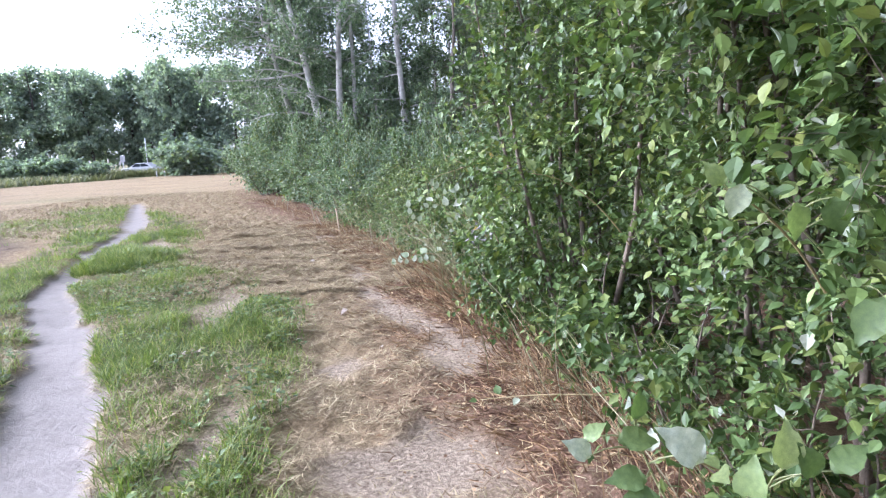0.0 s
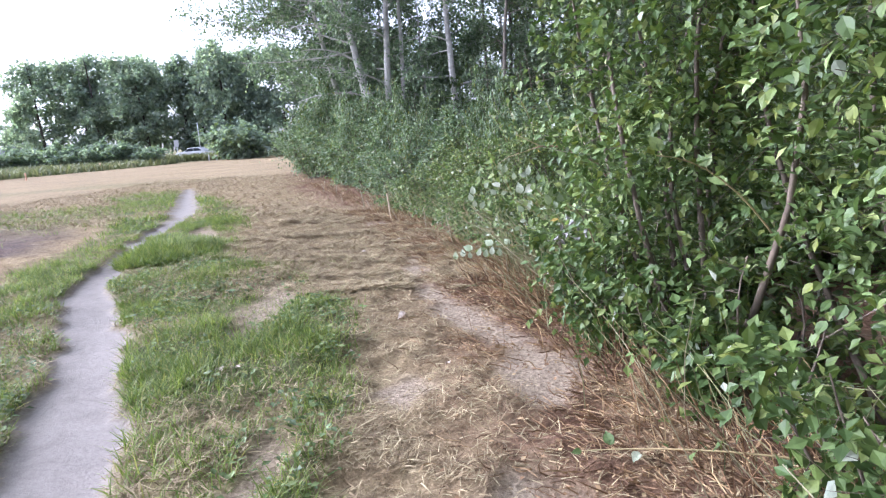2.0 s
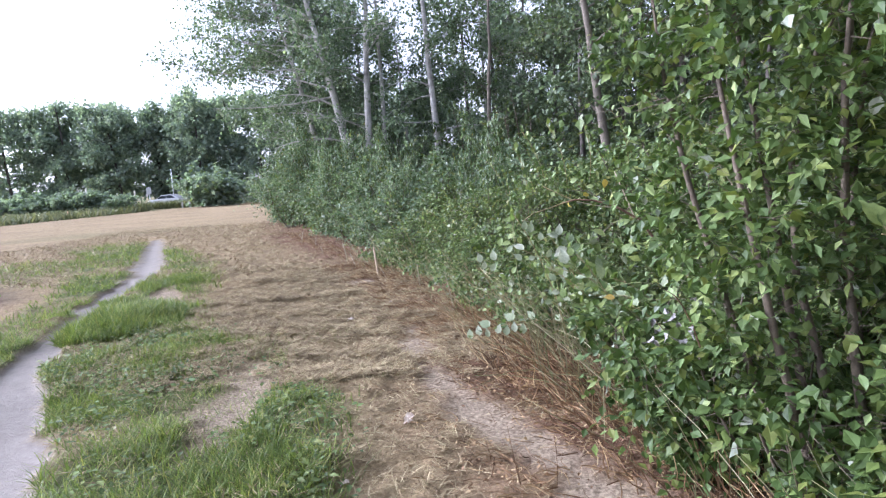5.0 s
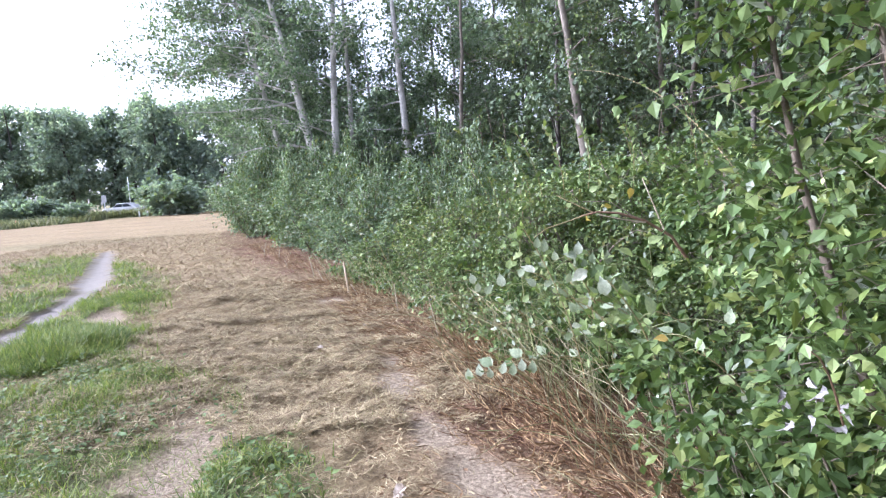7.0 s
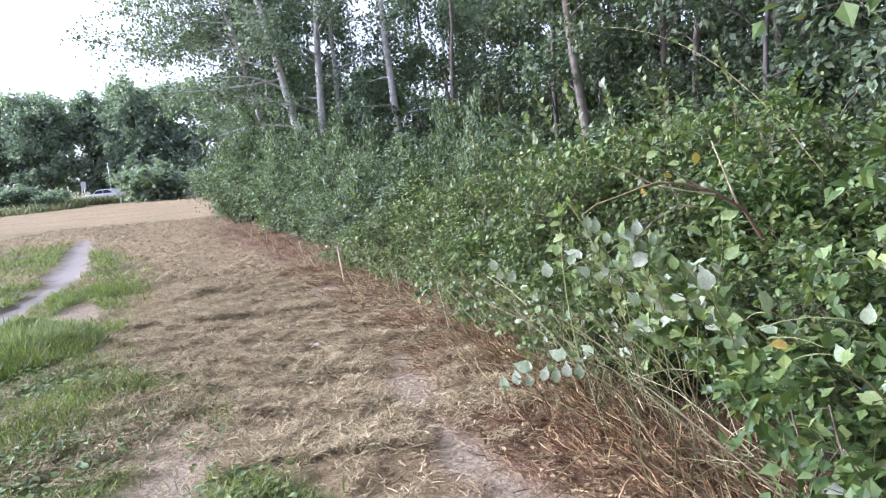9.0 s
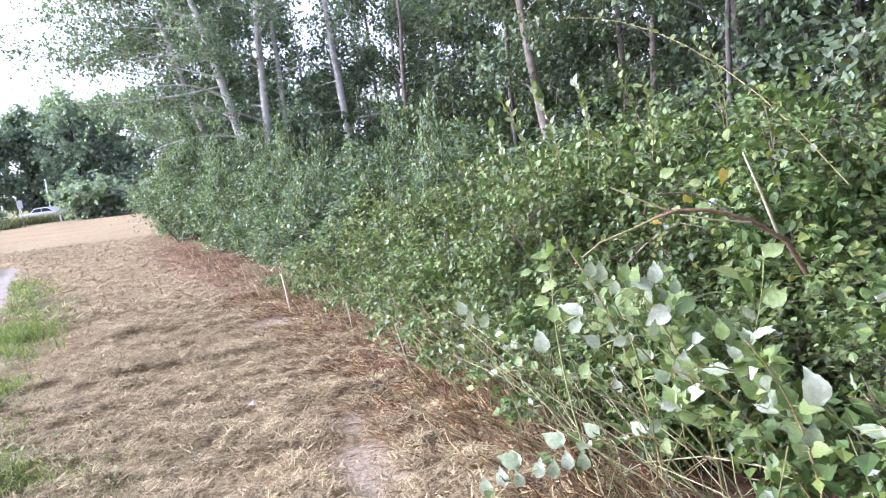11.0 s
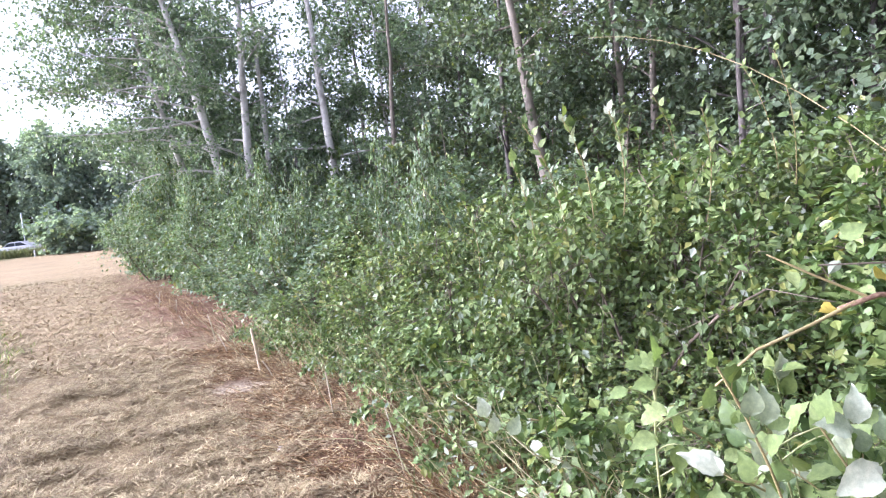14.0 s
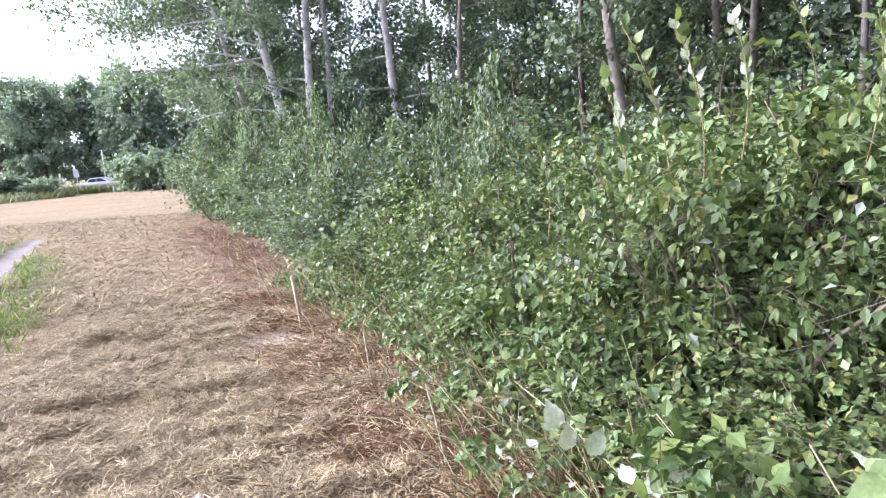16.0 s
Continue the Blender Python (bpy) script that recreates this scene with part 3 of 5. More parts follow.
BANK = [  # x beyond the foot of the hedge, y, height, width
    (1.85, 6.3, 1.0, 1.1), (1.25, 7.4, 0.95, 1.2), (1.3, 8.3, 0.8, 1.1), (1.3, 9.3, 1.0, 1.2), (1.25, 10.4, 0.85, 1.2), (1.3, 11.4, 1.0, 1.25), (1.3, 12.6, 0.95, 1.35),
    (1.55, 8.7, 1.75, 1.45), (1.6, 10.0, 1.35, 1.5), (1.7, 11.2, 1.6, 1.5), (1.6, 12.4, 1.3, 1.6),
    (2.4, 7.6, 1.35, 1.6), (2.5, 9.3, 1.95, 1.7), (2.7, 10.8, 1.6, 1.8), (2.6, 12.3, 1.85, 1.8), (2.5, 13.6, 1.6, 1.9),
    (3.6, 7.0, 1.6, 1.9), (3.7, 8.5, 1.75, 2.0), (3.6, 10.2, 2.1, 1.9), (3.8, 11.8, 1.8, 2.1), (5.0, 8.0, 1.95, 2.3), (5.1, 10.2, 2.2, 2.3), (5.2, 12.4, 1.9, 2.4)]
for i, (dx, y, h, w) in enumerate(BANK):
    m = pose(hedge_x(y) + dx, y, 0, 0, 0, rng.uniform(0, 360)) @ Matrix.Diagonal((w, w, h, 1))
    kind = bank if i < 11 else back
    if i in (0, 1, 11, 12):
        kind[i % 2].matrix_basis = m
    else:
        copy_thing(kind[i % 2], Matrix.Identity(4)).matrix_basis = m

for dx, y, h, r in ((2.7, 8.2, 1.85, 0.9), (3.4, 9.6, 2.05, 1.0), (4.4, 7.6, 2.1, 1.1), (1.7, 7.2, 1.5, 0.7), (2.1, 6.4, 1.75, 0.75)):
    ob = shrub("shrub", "green shrub with drooping rounded leaves behind the brambles", "shrub", rng, h, r, 8, 750, 8, 0.064, [SHRUB, LIGHT, PALE], [0.90, 0.08, 0.02], LEAF8, (-0.1, 0), 0.1, "hedge shrubs")
    ob.matrix_basis = pose(hedge_x(y) + dx, y, 0)

# ---- young poplar scrub further along the edge ----
scrub = [shrub("poplar_scrub", "bushy young poplar scrub with grey-green leaves", "shrub", rng, 1.0, 0.6, 9, 800, 8, 0.042, [POPLAR, BRAMBLE, PALE], [0.58, 0.36, 0.06], LEAF4, (0, 0), 0.05, "poplar scrub") for _ in range(2)]
SCRUB = [(0.7, 25.6, 2.4, 2.2), (0.8, 28.2, 2.6, 2.4), (1.3, 13.8, 1.2, 1.6), (1.35, 15.2, 1.45, 1.8), (1.45, 16.8, 1.5, 1.9), (1.5, 18.5, 1.9, 2.1), (1.6, 20.3, 2.0, 2.3), (1.7, 22.2, 2.4, 2.5), (1.8, 24.3, 2.5, 2.8), (1.9, 26.6, 2.8, 3.0), (1.6, 29.2, 3.0, 3.3),
         (2.4, 14.6, 1.8, 2.2), (2.5, 16.6, 1.9, 2.3), (2.7, 18.8, 2.1, 2.5), (2.9, 21.2, 2.2, 2.7), (3.1, 23.6, 2.3, 2.8), (4.4, 14.0, 1.9, 2.5), (4.5, 16.4, 2.0, 2.6), (4.8, 19.2, 2.1, 2.8), (5.2, 22.2, 2.2, 3.0), (6.6, 15.4, 2.1, 2.8), (7.0, 18.6, 2.2, 3.0),
         (2.2, 22.5, 3.2, 1.6), (1.5, 25.2, 3.6, 1.9), (3.1, 20.0, 2.8, 1.4), (2.2, 17.4, 2.5, 1.2), (3.3, 24.0, 3.4, 1.6), (1.3, 19.6, 2.3, 1.2), (1.6, 14.8, 1.9, 1.0), (2.5, 12.9, 2.2, 1.0), (4.1, 25.4, 3.7, 1.8), (3.6, 15.6, 2.5, 1.2)]
for i, (dx, y, h, w) in enumerate(SCRUB):
    m = pose(hedge_x(y) + dx, y, 0, 0, 0, rng.uniform(0, 360)) @ Matrix.Diagonal((w, w, h, 1))
    if i < 2:
        scrub[i].matrix_basis = m
    else:
        copy_thing(scrub[i % 2], Matrix.Identity(4)).matrix_basis = m

# ---- the wood ----
POP = dict(mats=[POPLAR, PALE], slots_p=[0.965, 0.035], bark=POPLAR_BARK, wiggle=0.03)
t1 = tree("poplar", "leaning pale-barked poplar with sparse bare lower limbs", rng, 13.0, 2.8, 0.19, 18, 1000, 8, 0.125, lean=(-2.45, 0.3), crown_from=0.22, offset=(-0.5, 0), group="wood edge poplars", **POP)
t1.matrix_basis = pose(-4.2, 25.6, 0)
for z, reach, rise in ((3.1, 2.6, -0.1), (4.4, 2.0, 0.5), (5.6, 2.4, 0.1), (6.9, 2.6, 0.35), (7.6, 1.8, 0.6)):
    g = Geo()
    x0 = -2.45 * z / 13
    tube(g, bend((x0, 0.05, z), (x0 - reach, -0.5, z + rise), (0, 0, 0.22), 8), np.linspace(0.05, 0.012, 8), 5)
    for k in (0.45, 0.65, 0.85):
        b = bend((x0, 0.05, z), (x0 - reach, -0.5, z + rise), (0, 0, 0.22), 21)[int(20 * k)]
        tube(g, bend(b, b + np.array([-0.35, -0.2, -0.5]), (0.05, 0, 0.1), 5), np.linspace(0.016, 0.005, 5), 4)
    part("bare_limb", g, POPLAR_BARK, t1, "bare pale limb without leaves", smooth=True)
t2 = tree("poplar", "upright pale-barked poplar at the edge of the wood", rng, 13.5, 2.5, 0.17, 16, 750, 8, 0.125, lean=(0.45, 0.2), crown_from=0.2, group="wood edge poplars", **POP)
t2.matrix_basis = pose(-4.0, 25.4, 0)
t3 = tree("poplar", "slender pale-barked poplar at the edge of the wood", rng, 12.0, 2.2, 0.12, 14, 480, 8, 0.125, lean=(0.1, 0.2), crown_from=0.22, group="wood edge poplars", **POP)
t3.matrix_basis = pose(-3.45, 26.4, 0)
t4 = tree("poplar", "pale-barked poplar standing behind the brambles", rng, 12.5, 2.3, 0.16, 13, 520, 8, 0.125, lean=(-0.75, 0.1), crown_from=0.22, group="wood edge poplars", **POP)
t4.matrix_basis = pose(-1.12, 25.0, 0)
t5 = tree("poplar", "broad leafy poplar with foliage down to the field", rng, 11.5, 3.6, 0.16, 34, 2900, 9, 0.125, lean=(-2.7, 0), crown_from=0.46, offset=(-0.35, 0), group="wood edge poplars", **POP)
t5.matrix_basis = pose(-5.5, 27.4, 0)
for x, y, h in ((-7.2, 30.0, 10.5), (-6.3, 29.5, 9.0), (-2.6, 28.5, 8.0), (0.8, 27.5, 8.5), (-4.6, 30.5, 9.5), (-5.7, 28.0, 5.5), (-1.0, 28.6, 5.5)):
    t = tree("poplar", "young leafy poplar filling the edge of the wood", rng, h, 1.2 + 0.2 * h, 0.05 + 0.008 * h, 20, 1250, 8, 0.13, lean=(-0.3, 0), crown_from=0.08, group="wood edge poplars", **POP)
    t.matrix_basis = pose(x, y, 0)
for x, y, lx, r in ((3.55, 18.0, -1.6, 0.14), (5.75, 19.0, -0.6, 0.11), (6.35, 19.4, 0.8, 0.12), (0.4, 24.0, 0.6, 0.10)):
    t = tree("wood_tree", "bare-stemmed tree with ivy-brown bark in the wood", rng, 11.0, 2.2, r, 11, 520, 8, 0.11, [WOOD_LEAF, BRAMBLE], [0.8, 0.2], MID_BARK, (lx * 1.0, 0.2), 0.24, group="wood trees", wiggle=0.05)
    t.matrix_basis = pose(x, y, 0)
kinds = [tree("wood_tree", "tall dark-leaved tree in the wood", rng, h, s, r, 14, 620, 8, 0.16, [WOOD_LEAF, POPLAR], [0.75, 0.25], BARK, (rng.uniform(-0.8, 0.8), 0), c, group="wood trees", wiggle=0.05) for h, s, r, c in ((11.5, 2.6, 0.12, 0.22), (10.0, 2.5, 0.09, 0.16), (12.5, 2.8, 0.14, 0.27), (9.0, 2.4, 0.07, 0.08))]
taken = [(3.55, 18.0), (5.75, 19), (6.35, 19.4), (-1.45, 25), (-4.4, 25.5), (-3.45, 26.4), (-7.2, 26.8), (0.4, 24)]
count = 0
for _ in range(4000):
    y = rng.uniform(-5, 46)
    x = hedge_x(min(y, 30)) + rng.uniform(4.6, 21)
    if y > 30:
        x += (y - 30) * 0.3
    if any((x - a) ** 2 + (y - b) ** 2 < 2.0 ** 2 for a, b in taken) or (4 < y < 17 and x < 5.5) or (y < 24 and x < 2.2) or (y > 25 and x < 4.5):
        continue
    taken.append((x, y))
    m = pose(x, y, 0, 0, 0, rng.uniform(0, 360)) @ Matrix.Scale(rng.uniform(0.85, 1.15), 4)
    if count < 4:
        kinds[count].matrix_basis = m
    else:
        copy_thing(kinds[count % 4], Matrix.Identity(4)).matrix_basis = m
    count += 1
    if count > 46:
        break
for i in range(38):
    x, y = rng.uniform(6.5, 15), rng.uniform(5, 26)
    copy_thing(kinds[i % 4], Matrix.Identity(4)).matrix_basis = pose(x, y, 0, 0, 0, rng.uniform(0, 360)) @ Matrix.Scale(rng.uniform(0.8, 1.1), 4)
dim = [shrub("wood_shrub", "dim understorey shrub inside the wood", "shrub", rng, 1.0, 0.6, 8, 330, 7, 0.05, [WOOD_LEAF, BRAMBLE], [0.75, 0.25], LEAF2, (0, 0), 0.05, "wood understorey") for _ in range(2)]
for i in range(64):
    y = rng.uniform(-3, 40)
    x = hedge_x(min(y, 30)) + rng.uniform(6.5, 17)
    m = pose(x, y, 0, 0, 0, rng.uniform(0, 360)) @ Matrix.Diagonal((3.2, 3.2, rng.uniform(2.0, 4.4), 1))
    if i < 2:
        dim[i].matrix_basis = m
    else:
        copy_thing(dim[i % 2], Matrix.Identity(4)).matrix_basis = m
for x, y in ((1.2, 29.5), (2.6, 32.0), (0.2, 33.5), (3.7, 29.5), (2.0, 36.0), (4.4, 34.0)):
    copy_thing(kinds[int(x * 10) % 4], Matrix.Identity(4)).matrix_basis = pose(x, y, 0, 0, 0, x * 80)
for i in range(12):
    x, y = -7.6 + 1.1 * i + rng.uniform(-0.4, 0.4), rng.uniform(31, 35)
    copy_thing(dim[i % 2], Matrix.Identity(4)).matrix_basis = pose(x, y, 0, 0, 0, rng.uniform(0, 360)) @ Matrix.Diagonal((3.4, 3.4, rng.uniform(2.4, 4.2), 1))

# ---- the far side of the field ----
# no haze in the air here: the far crowns carry it in their leaf colour
far = [tree("far_tree", "tall grey-green tree beyond the field, leaf colour paled for haze", rng, 14.0, 4.6, 0.28, 28, 1200, 6, 0.5, [HAZED_FAR_LEAF], [1.0], BARK, (rng.uniform(-1, 1), 0), c, group="far trees", wiggle=0.08, sides=6) for c in (0.08, 0.13, 0.2)]
FAR = [(-66.5, 86, 0.62), (-61, 84, 0.98), (-57, 88, 0.92), (-53.5, 85, 1.02), (-49.5, 87, 0.98), (-46, 84, 0.95), (-42.5, 88, 0.9), (-39, 86, 0.98), (-35.5, 85, 1.0), (-31.5, 87, 1.0), (-27.5, 85, 0.98), (-23, 88, 1.02), (-18, 86, 1.0), (-12, 88, 1.05), (-6, 86, 1.0), (0, 88, 1.0), (-51, 94, 1.05), (-37, 95, 1.05), (-62, 62, 0.55), (-66, 60, 0.6), (-72, 64, 0.5)]
for i, (x, y, s) in enumerate(FAR):
    m = pose(x, y, 0, 0, 0, rng.uniform(0, 360)) @ Matrix.Scale(s, 4)
    if i < 3:
        far[i].matrix_basis = m
    else:
        copy_thing(far[i % 3], Matrix.Identity(4)).matrix_basis = m
# the far hedge shares the leaf colour with painted-in haze
fh = shrub("far_hedge_bush", "dense grey-green hedge bush across the field, leaf colour paled for haze", "hedge", rng, 1.0, 0.62, 8, 520, 6, 0.11, [HAZED_FAR_LEAF, LIGHT], [0.9, 0.1], LEAF2, (0, 0), 0.03, "far hedge")
fh.matrix_basis = pose(-36.2, 65, 0) @ Matrix.Diagonal((3.4, 3.4, 2.3, 1))
for i in range(22):
    x = -38.2 - 2.1 * i
    copy_thing(fh, Matrix.Identity(4)).matrix_basis = pose(x, 65 + rng.uniform(-0.8, 0.8), 0, 0, 0, rng.uniform(0, 360)) @ Matrix.Diagonal((3.6, 3.6, rng.uniform(2.3, 3.1), 1))
for x, y, w, h in ((-40.0, 45, 2.6, 2.9), (-27.9, 68, 4.6, 4.2), (-25.2, 68.5, 4.6, 3.3), (-32.2, 80, 6, 5.5), (-24, 74, 4, 3), (-21, 78, 5, 4)):
    copy_thing(fh, Matrix.Identity(4)).matrix_basis = pose(x, y, 0, 0, 0, rng.uniform(0, 360)) @ Matrix.Diagonal((w, w, h, 1))


def box(geo, a, b, slot=0):
    x0, y0, z0 = a
    x1, y1, z1 = b
    v = [(x, y, z) for z in (z0, z1) for y in (y0, y1) for x in (x0, x1)]
    f = [(0, 2, 3), (0, 3, 1), (4, 5, 7), (4, 7, 6), (0, 1, 5), (0, 5, 4), (2, 6, 7), (2, 7, 3), (0, 4, 6), (0, 6, 2), (1, 3, 7), (1, 7, 5)]
    geo.add(v, f, slot)


def bevelled(name, pts, y0, y1, mat, parent, r=0.06, label=""):
    """A plate with the outline pts in x and z, from y0 to y1, with rounded edges."""
    bm = bmesh.new()
    face = bm.faces.new([bm.verts.new((x, y0, z)) for x, z in pts])
    out = bmesh.ops.extrude_face_region(bm, geom=[face])
    bmesh.ops.translate(bm, vec=(0, y1 - y0, 0), verts=[v for v in out["geom"] if isinstance(v, bmesh.types.BMVert)])
    bmesh.ops.recalc_face_normals(bm, faces=bm.faces)
    if r:
        bmesh.ops.bevel(bm, geom=list(bm.edges), offset=r, segments=2, affect="EDGES", profile=0.5)
    me = bpy.data.meshes.new(name)
    bm.to_mesh(me)
    bm.free()
    me.materials.append(mat)
    ob = new(name, me)
    ob.parent = parent
    return tagged(ob, label)


def car(at, turn):
    c = thing("car", "white parked car half hidden behind tall grass", "car", at, turn=turn)
    bevelled("body", [(-2.05, 0.35), (2.05, 0.35), (2.1, 0.75), (1.95, 0.92), (1.0, 1.0), (-1.6, 1.05), (-2.05, 0.98)], -0.85, 0.85, CAR_PAINT, c, 0.07)
    bevelled("cabin", [(1.0, 0.98), (0.35, 1.46), (-1.0, 1.5), (-1.75, 1.04)], -0.72, 0.72, CAR_PAINT, c, 0.06)
    for s in (-1, 1):
        for pts in ([(0.82, 1.04), (0.32, 1.38), (-0.3, 1.4), (-0.3, 1.05)], [(-0.38, 1.05), (-0.38, 1.4), (-0.95, 1.42), (-1.5, 1.08)]):
            bevelled("side_window", pts, s * 0.735 - 0.012, s * 0.735 + 0.012, GLASS_DARK, c, 0.0)
        for x in (1.3, -1.3):
            a = np.linspace(0, 2 * np.pi, 17)[:-1]
            w = Geo()
            ring = np.stack([x + 0.32 * np.cos(a), np.full(16, s * 0.86), 0.32 + 0.32 * np.sin(a)], 1)
            back = ring + [0, -s * 0.2, 0]
            v = np.concatenate([ring, back, [[x, s * 0.84, 0.32]]])
            w.add(v, [(i, (i + 1) % 16, 16 + i) for i in range(16)] + [((i + 1) % 16, 16 + (i + 1) % 16, 16 + i) for i in range(16)] + [(32, i, (i + 1) % 16) for i in range(16)])
            wheel = part("wheel", w, RUBBER, c)
            rg = Geo()
            v = np.concatenate([[[x, s * 0.885, 0.32]], np.stack([x + 0.2 * np.cos(a), np.full(16, s * 0.868), 0.32 + 0.2 * np.sin(a)], 1)])
            rg.add(v, [(0, 1 + i, 1 + (i + 1) % 16) for i in range(16)])
            part("rim", rg, RIM, wheel)
    g = Geo()
    box(g, (2.06, -0.75, 0.62), (2.12, -0.45, 0.74))
    part("headlight", g, STEEL, c)
    g = Geo()
    box(g, (2.06, 0.45, 0.62), (2.12, 0.75, 0.74))
    part("headlight", g, STEEL, c)
    return c


car((-35.6, 75, 0.1), 172)
sign = thing("road_sign", "small white sign on a steel post beside the car", "sign", (-37.2, 74, 0))
g = Geo()
tube(g, [(0, 0, -0.1), (0, 0, 1.2), (0, 0, 2.6)], 0.04, 8)
part("post", g, STEEL, sign, smooth=True)
bevelled("panel", [(-0.28, 1.75), (0.28, 1.75), (0.28, 2.55), (-0.28, 2.55)], -0.07, -0.045, WHITE_POST, sign, 0.005)


def stake(name, label, x, y, h, r, mat, lean=(0, 0), category="post"):
    g = Geo()
    tube(g, [(0, 0, -0.05), (lean[0] * 0.5, lean[1] * 0.5, h * 0.5), (lean[0], lean[1], h)], [r, r * 0.95, r * 0.85], 7)
    ob = part(name, g, mat, None, smooth=True)
    ob.matrix_basis = pose(x, y, float(height_of(np.array([float(x)]), np.array([float(y)]))[0]))
    return tagged(ob, label, category)


stake("marker_post", "short white marker post at the field edge", -31.7, 70.2, 0.6, 0.09, WHITE_POST)
stake("marker_post", "short white marker post at the field edge", -31.0, 70.6, 0.55, 0.09, WHITE_POST)
stake("marker_post", "small orange marker post in the stubble", -36.6, 57.6, 0.6, 0.09, ORANGE)
stake("marker_post", "small dark orange marker post in the stubble", -32.0, 41.8, 0.5, 0.06, ORANGE)
stake("fence_post", "grey wooden fence post by the far hedge", -38.4, 73.0, 2.2, 0.11, POST)
stake("street_pole", "tall thin grey pole beyond the field", -36.2, 78.0, 4.6, 0.06, STEEL, category="pole")
stake("fence_post", "pale post at the far end of the wood", -24.6, 76.0, 3.2, 0.1, POST)
stake("stick", "thin pale wooden stick standing upright at the hedge foot", -1.97, 11.9, 0.5, 0.018, STICK_WOOD, (-0.05, 0.0), "stick")

for i in range(9):
    y = 8.8 + 1.35 * i + rng.uniform(-0.6, 0.6)
    h = rng.uniform(0.2, 0.42)
    stake("dry_stem", "single pale dry stem standing at the hedge foot", hedge_x(y) + rng.uniform(-0.05, 0.3), y, h, 0.005 + 0.0006 * i, STRAW_STEM, (rng.uniform(-0.12, 0.08), rng.uniform(-0.05, 0.05)), "stem")
house = thing("building", "long low pale building behind the far trees", "building", (-92, 112, 0), turn=12, scale=0.6)
g = Geo()
box(g, (-16, -4, 0), (16, 4, 4.2))
part("wall", g, RENDERED, house)
bevelled("roof", [(-4.6, 4.15), (4.6, 4.15), (0, 6.4)], -16.6, 16.6, ROOFING, house, 0.0).matrix_basis = pose(0, 0, 0, 0, 0, 90)
for i in range(7):
    g = Geo()
    box(g, (-14 + 4.4 * i, -4.05, 1.4), (-12.2 + 4.4 * i, -3.98, 2.9))
    part("window", g, GLASS_DARK, house)

# ---- grass, hay and dry stalks ----
def blades(name, label, mat, x, y, length, width, rng, upright, category="grass", curl=0.35, lift=0.0):
    """Many narrow blades on the ground, each bent once. upright: 1 stands, 0 lies."""
    n = len(x)
    z = height_of(x, y)
    a = rng.uniform(0, 2 * np.pi, n)
    rise = np.clip(upright + rng.normal(0, 0.18, n), 0.02, 1.0)
    flat = np.stack([np.cos(a), np.sin(a), np.zeros(n)], 1)
    d1 = flat * np.sqrt(1 - (rise * 0.97) ** 2)[:, None] + np.array([0, 0, 1.0]) * rise[:, None]
    d2 = d1 + flat * curl * rng.uniform(0.3, 1.6, n)[:, None] - np.array([0, 0, 1.0]) * (curl * 0.5 * rng.uniform(0, 1, n))[:, None]
    d2[:, 2] = np.where(upright < 0.3, np.maximum(d2[:, 2], -0.12), d2[:, 2])
    side = np.stack([-np.sin(a), np.cos(a), rng.normal(0, 0.3, n)], 1)
    p0 = np.stack([x, y, z - 0.004 + lift * rng.uniform(0, 1, n)], 1)
    L, w = length[:, None], width[:, None]
    p1 = p0 + d1 * L * 0.5
    p2 = p1 + d2 * L * 0.5
    v = np.stack([p0 - side * w, p0 + side * w, p1 - side * w * 0.8, p1 + side * w * 0.8, p2], 1)
    f = np.array([(0, 1, 3), (0, 3, 2), (2, 3, 4)])[None] + (np.arange(n) * 5)[:, None, None]
    g = Geo()
    g.add(v, f)
    ob = part(name, g, mat, None)
    return tagged(ob, label, category, kind="stuff")


def spread_where(rng, n, x0, x1, y0, y1, weight, near=0.0):
    """Places strewn over a stretch of ground, kept by weight(x, y)."""
    x = rng.uniform(x0, x1, n)
    u = rng.uniform(0, 1, n)
    y = y0 + (y1 - y0) * u ** (1 + near)
    keep = rng.uniform(0, 1, n) < weight(x, y)
    return x[keep], y[keep]


def green_at(x, y):
    path, dust, green, red, soil = zones(x, y)
    return green * (1 - step(0.0, 0.5, path + dust)) * (0.25 + 0.75 * step(0.35, 0.6, rough_noise(x, y, 2.6, 31)))


def hay_at(x, y):
    path, dust, green, red, soil = zones(x, y)
    inside = step(-0.5, 0.1, np.interp(y, HEDGE_Y, HEDGE_X) + 0.5 - x)
    return np.clip(1 - path * 1.2, 0, 1) * np.clip(1 - dust * 1.3, 0.07, 1) * (1 - 0.75 * green) * (1 - 0.8 * red) * inside * (0.25 + 0.75 * step(0.32, 0.56, tufts(x, y)))


rng = np.random.default_rng(21)
x, y = spread_where(rng, 330000, -6.6, -0.6, 1.7, 13.5, green_at, 0.5)
blades("grass", "short green grass beside the worn path", GRASS, x, y, rng.uniform(0.05, 0.16, len(x)) * (0.6 + 0.8 * rough_noise(x, y, 1.3, 41)), rng.uniform(0.0016, 0.004, len(x)), rng, 0.72)
x, y = spread_where(rng, 70000, -6.6, -0.2, -6, 1.7, green_at)
blades("grass", "short green grass beside the worn path", GRASS, x, y, rng.uniform(0.05, 0.15, len(x)), rng.uniform(0.003, 0.006, len(x)), rng, 0.72)
x, y = spread_where(rng, 90000, -15, -3, 10, 24, green_at, 0.2)
blades("grass", "green grass further along the path", GRASS, x, y, rng.uniform(0.07, 0.17, len(x)), rng.uniform(0.004, 0.009, len(x)), rng, 0.7)
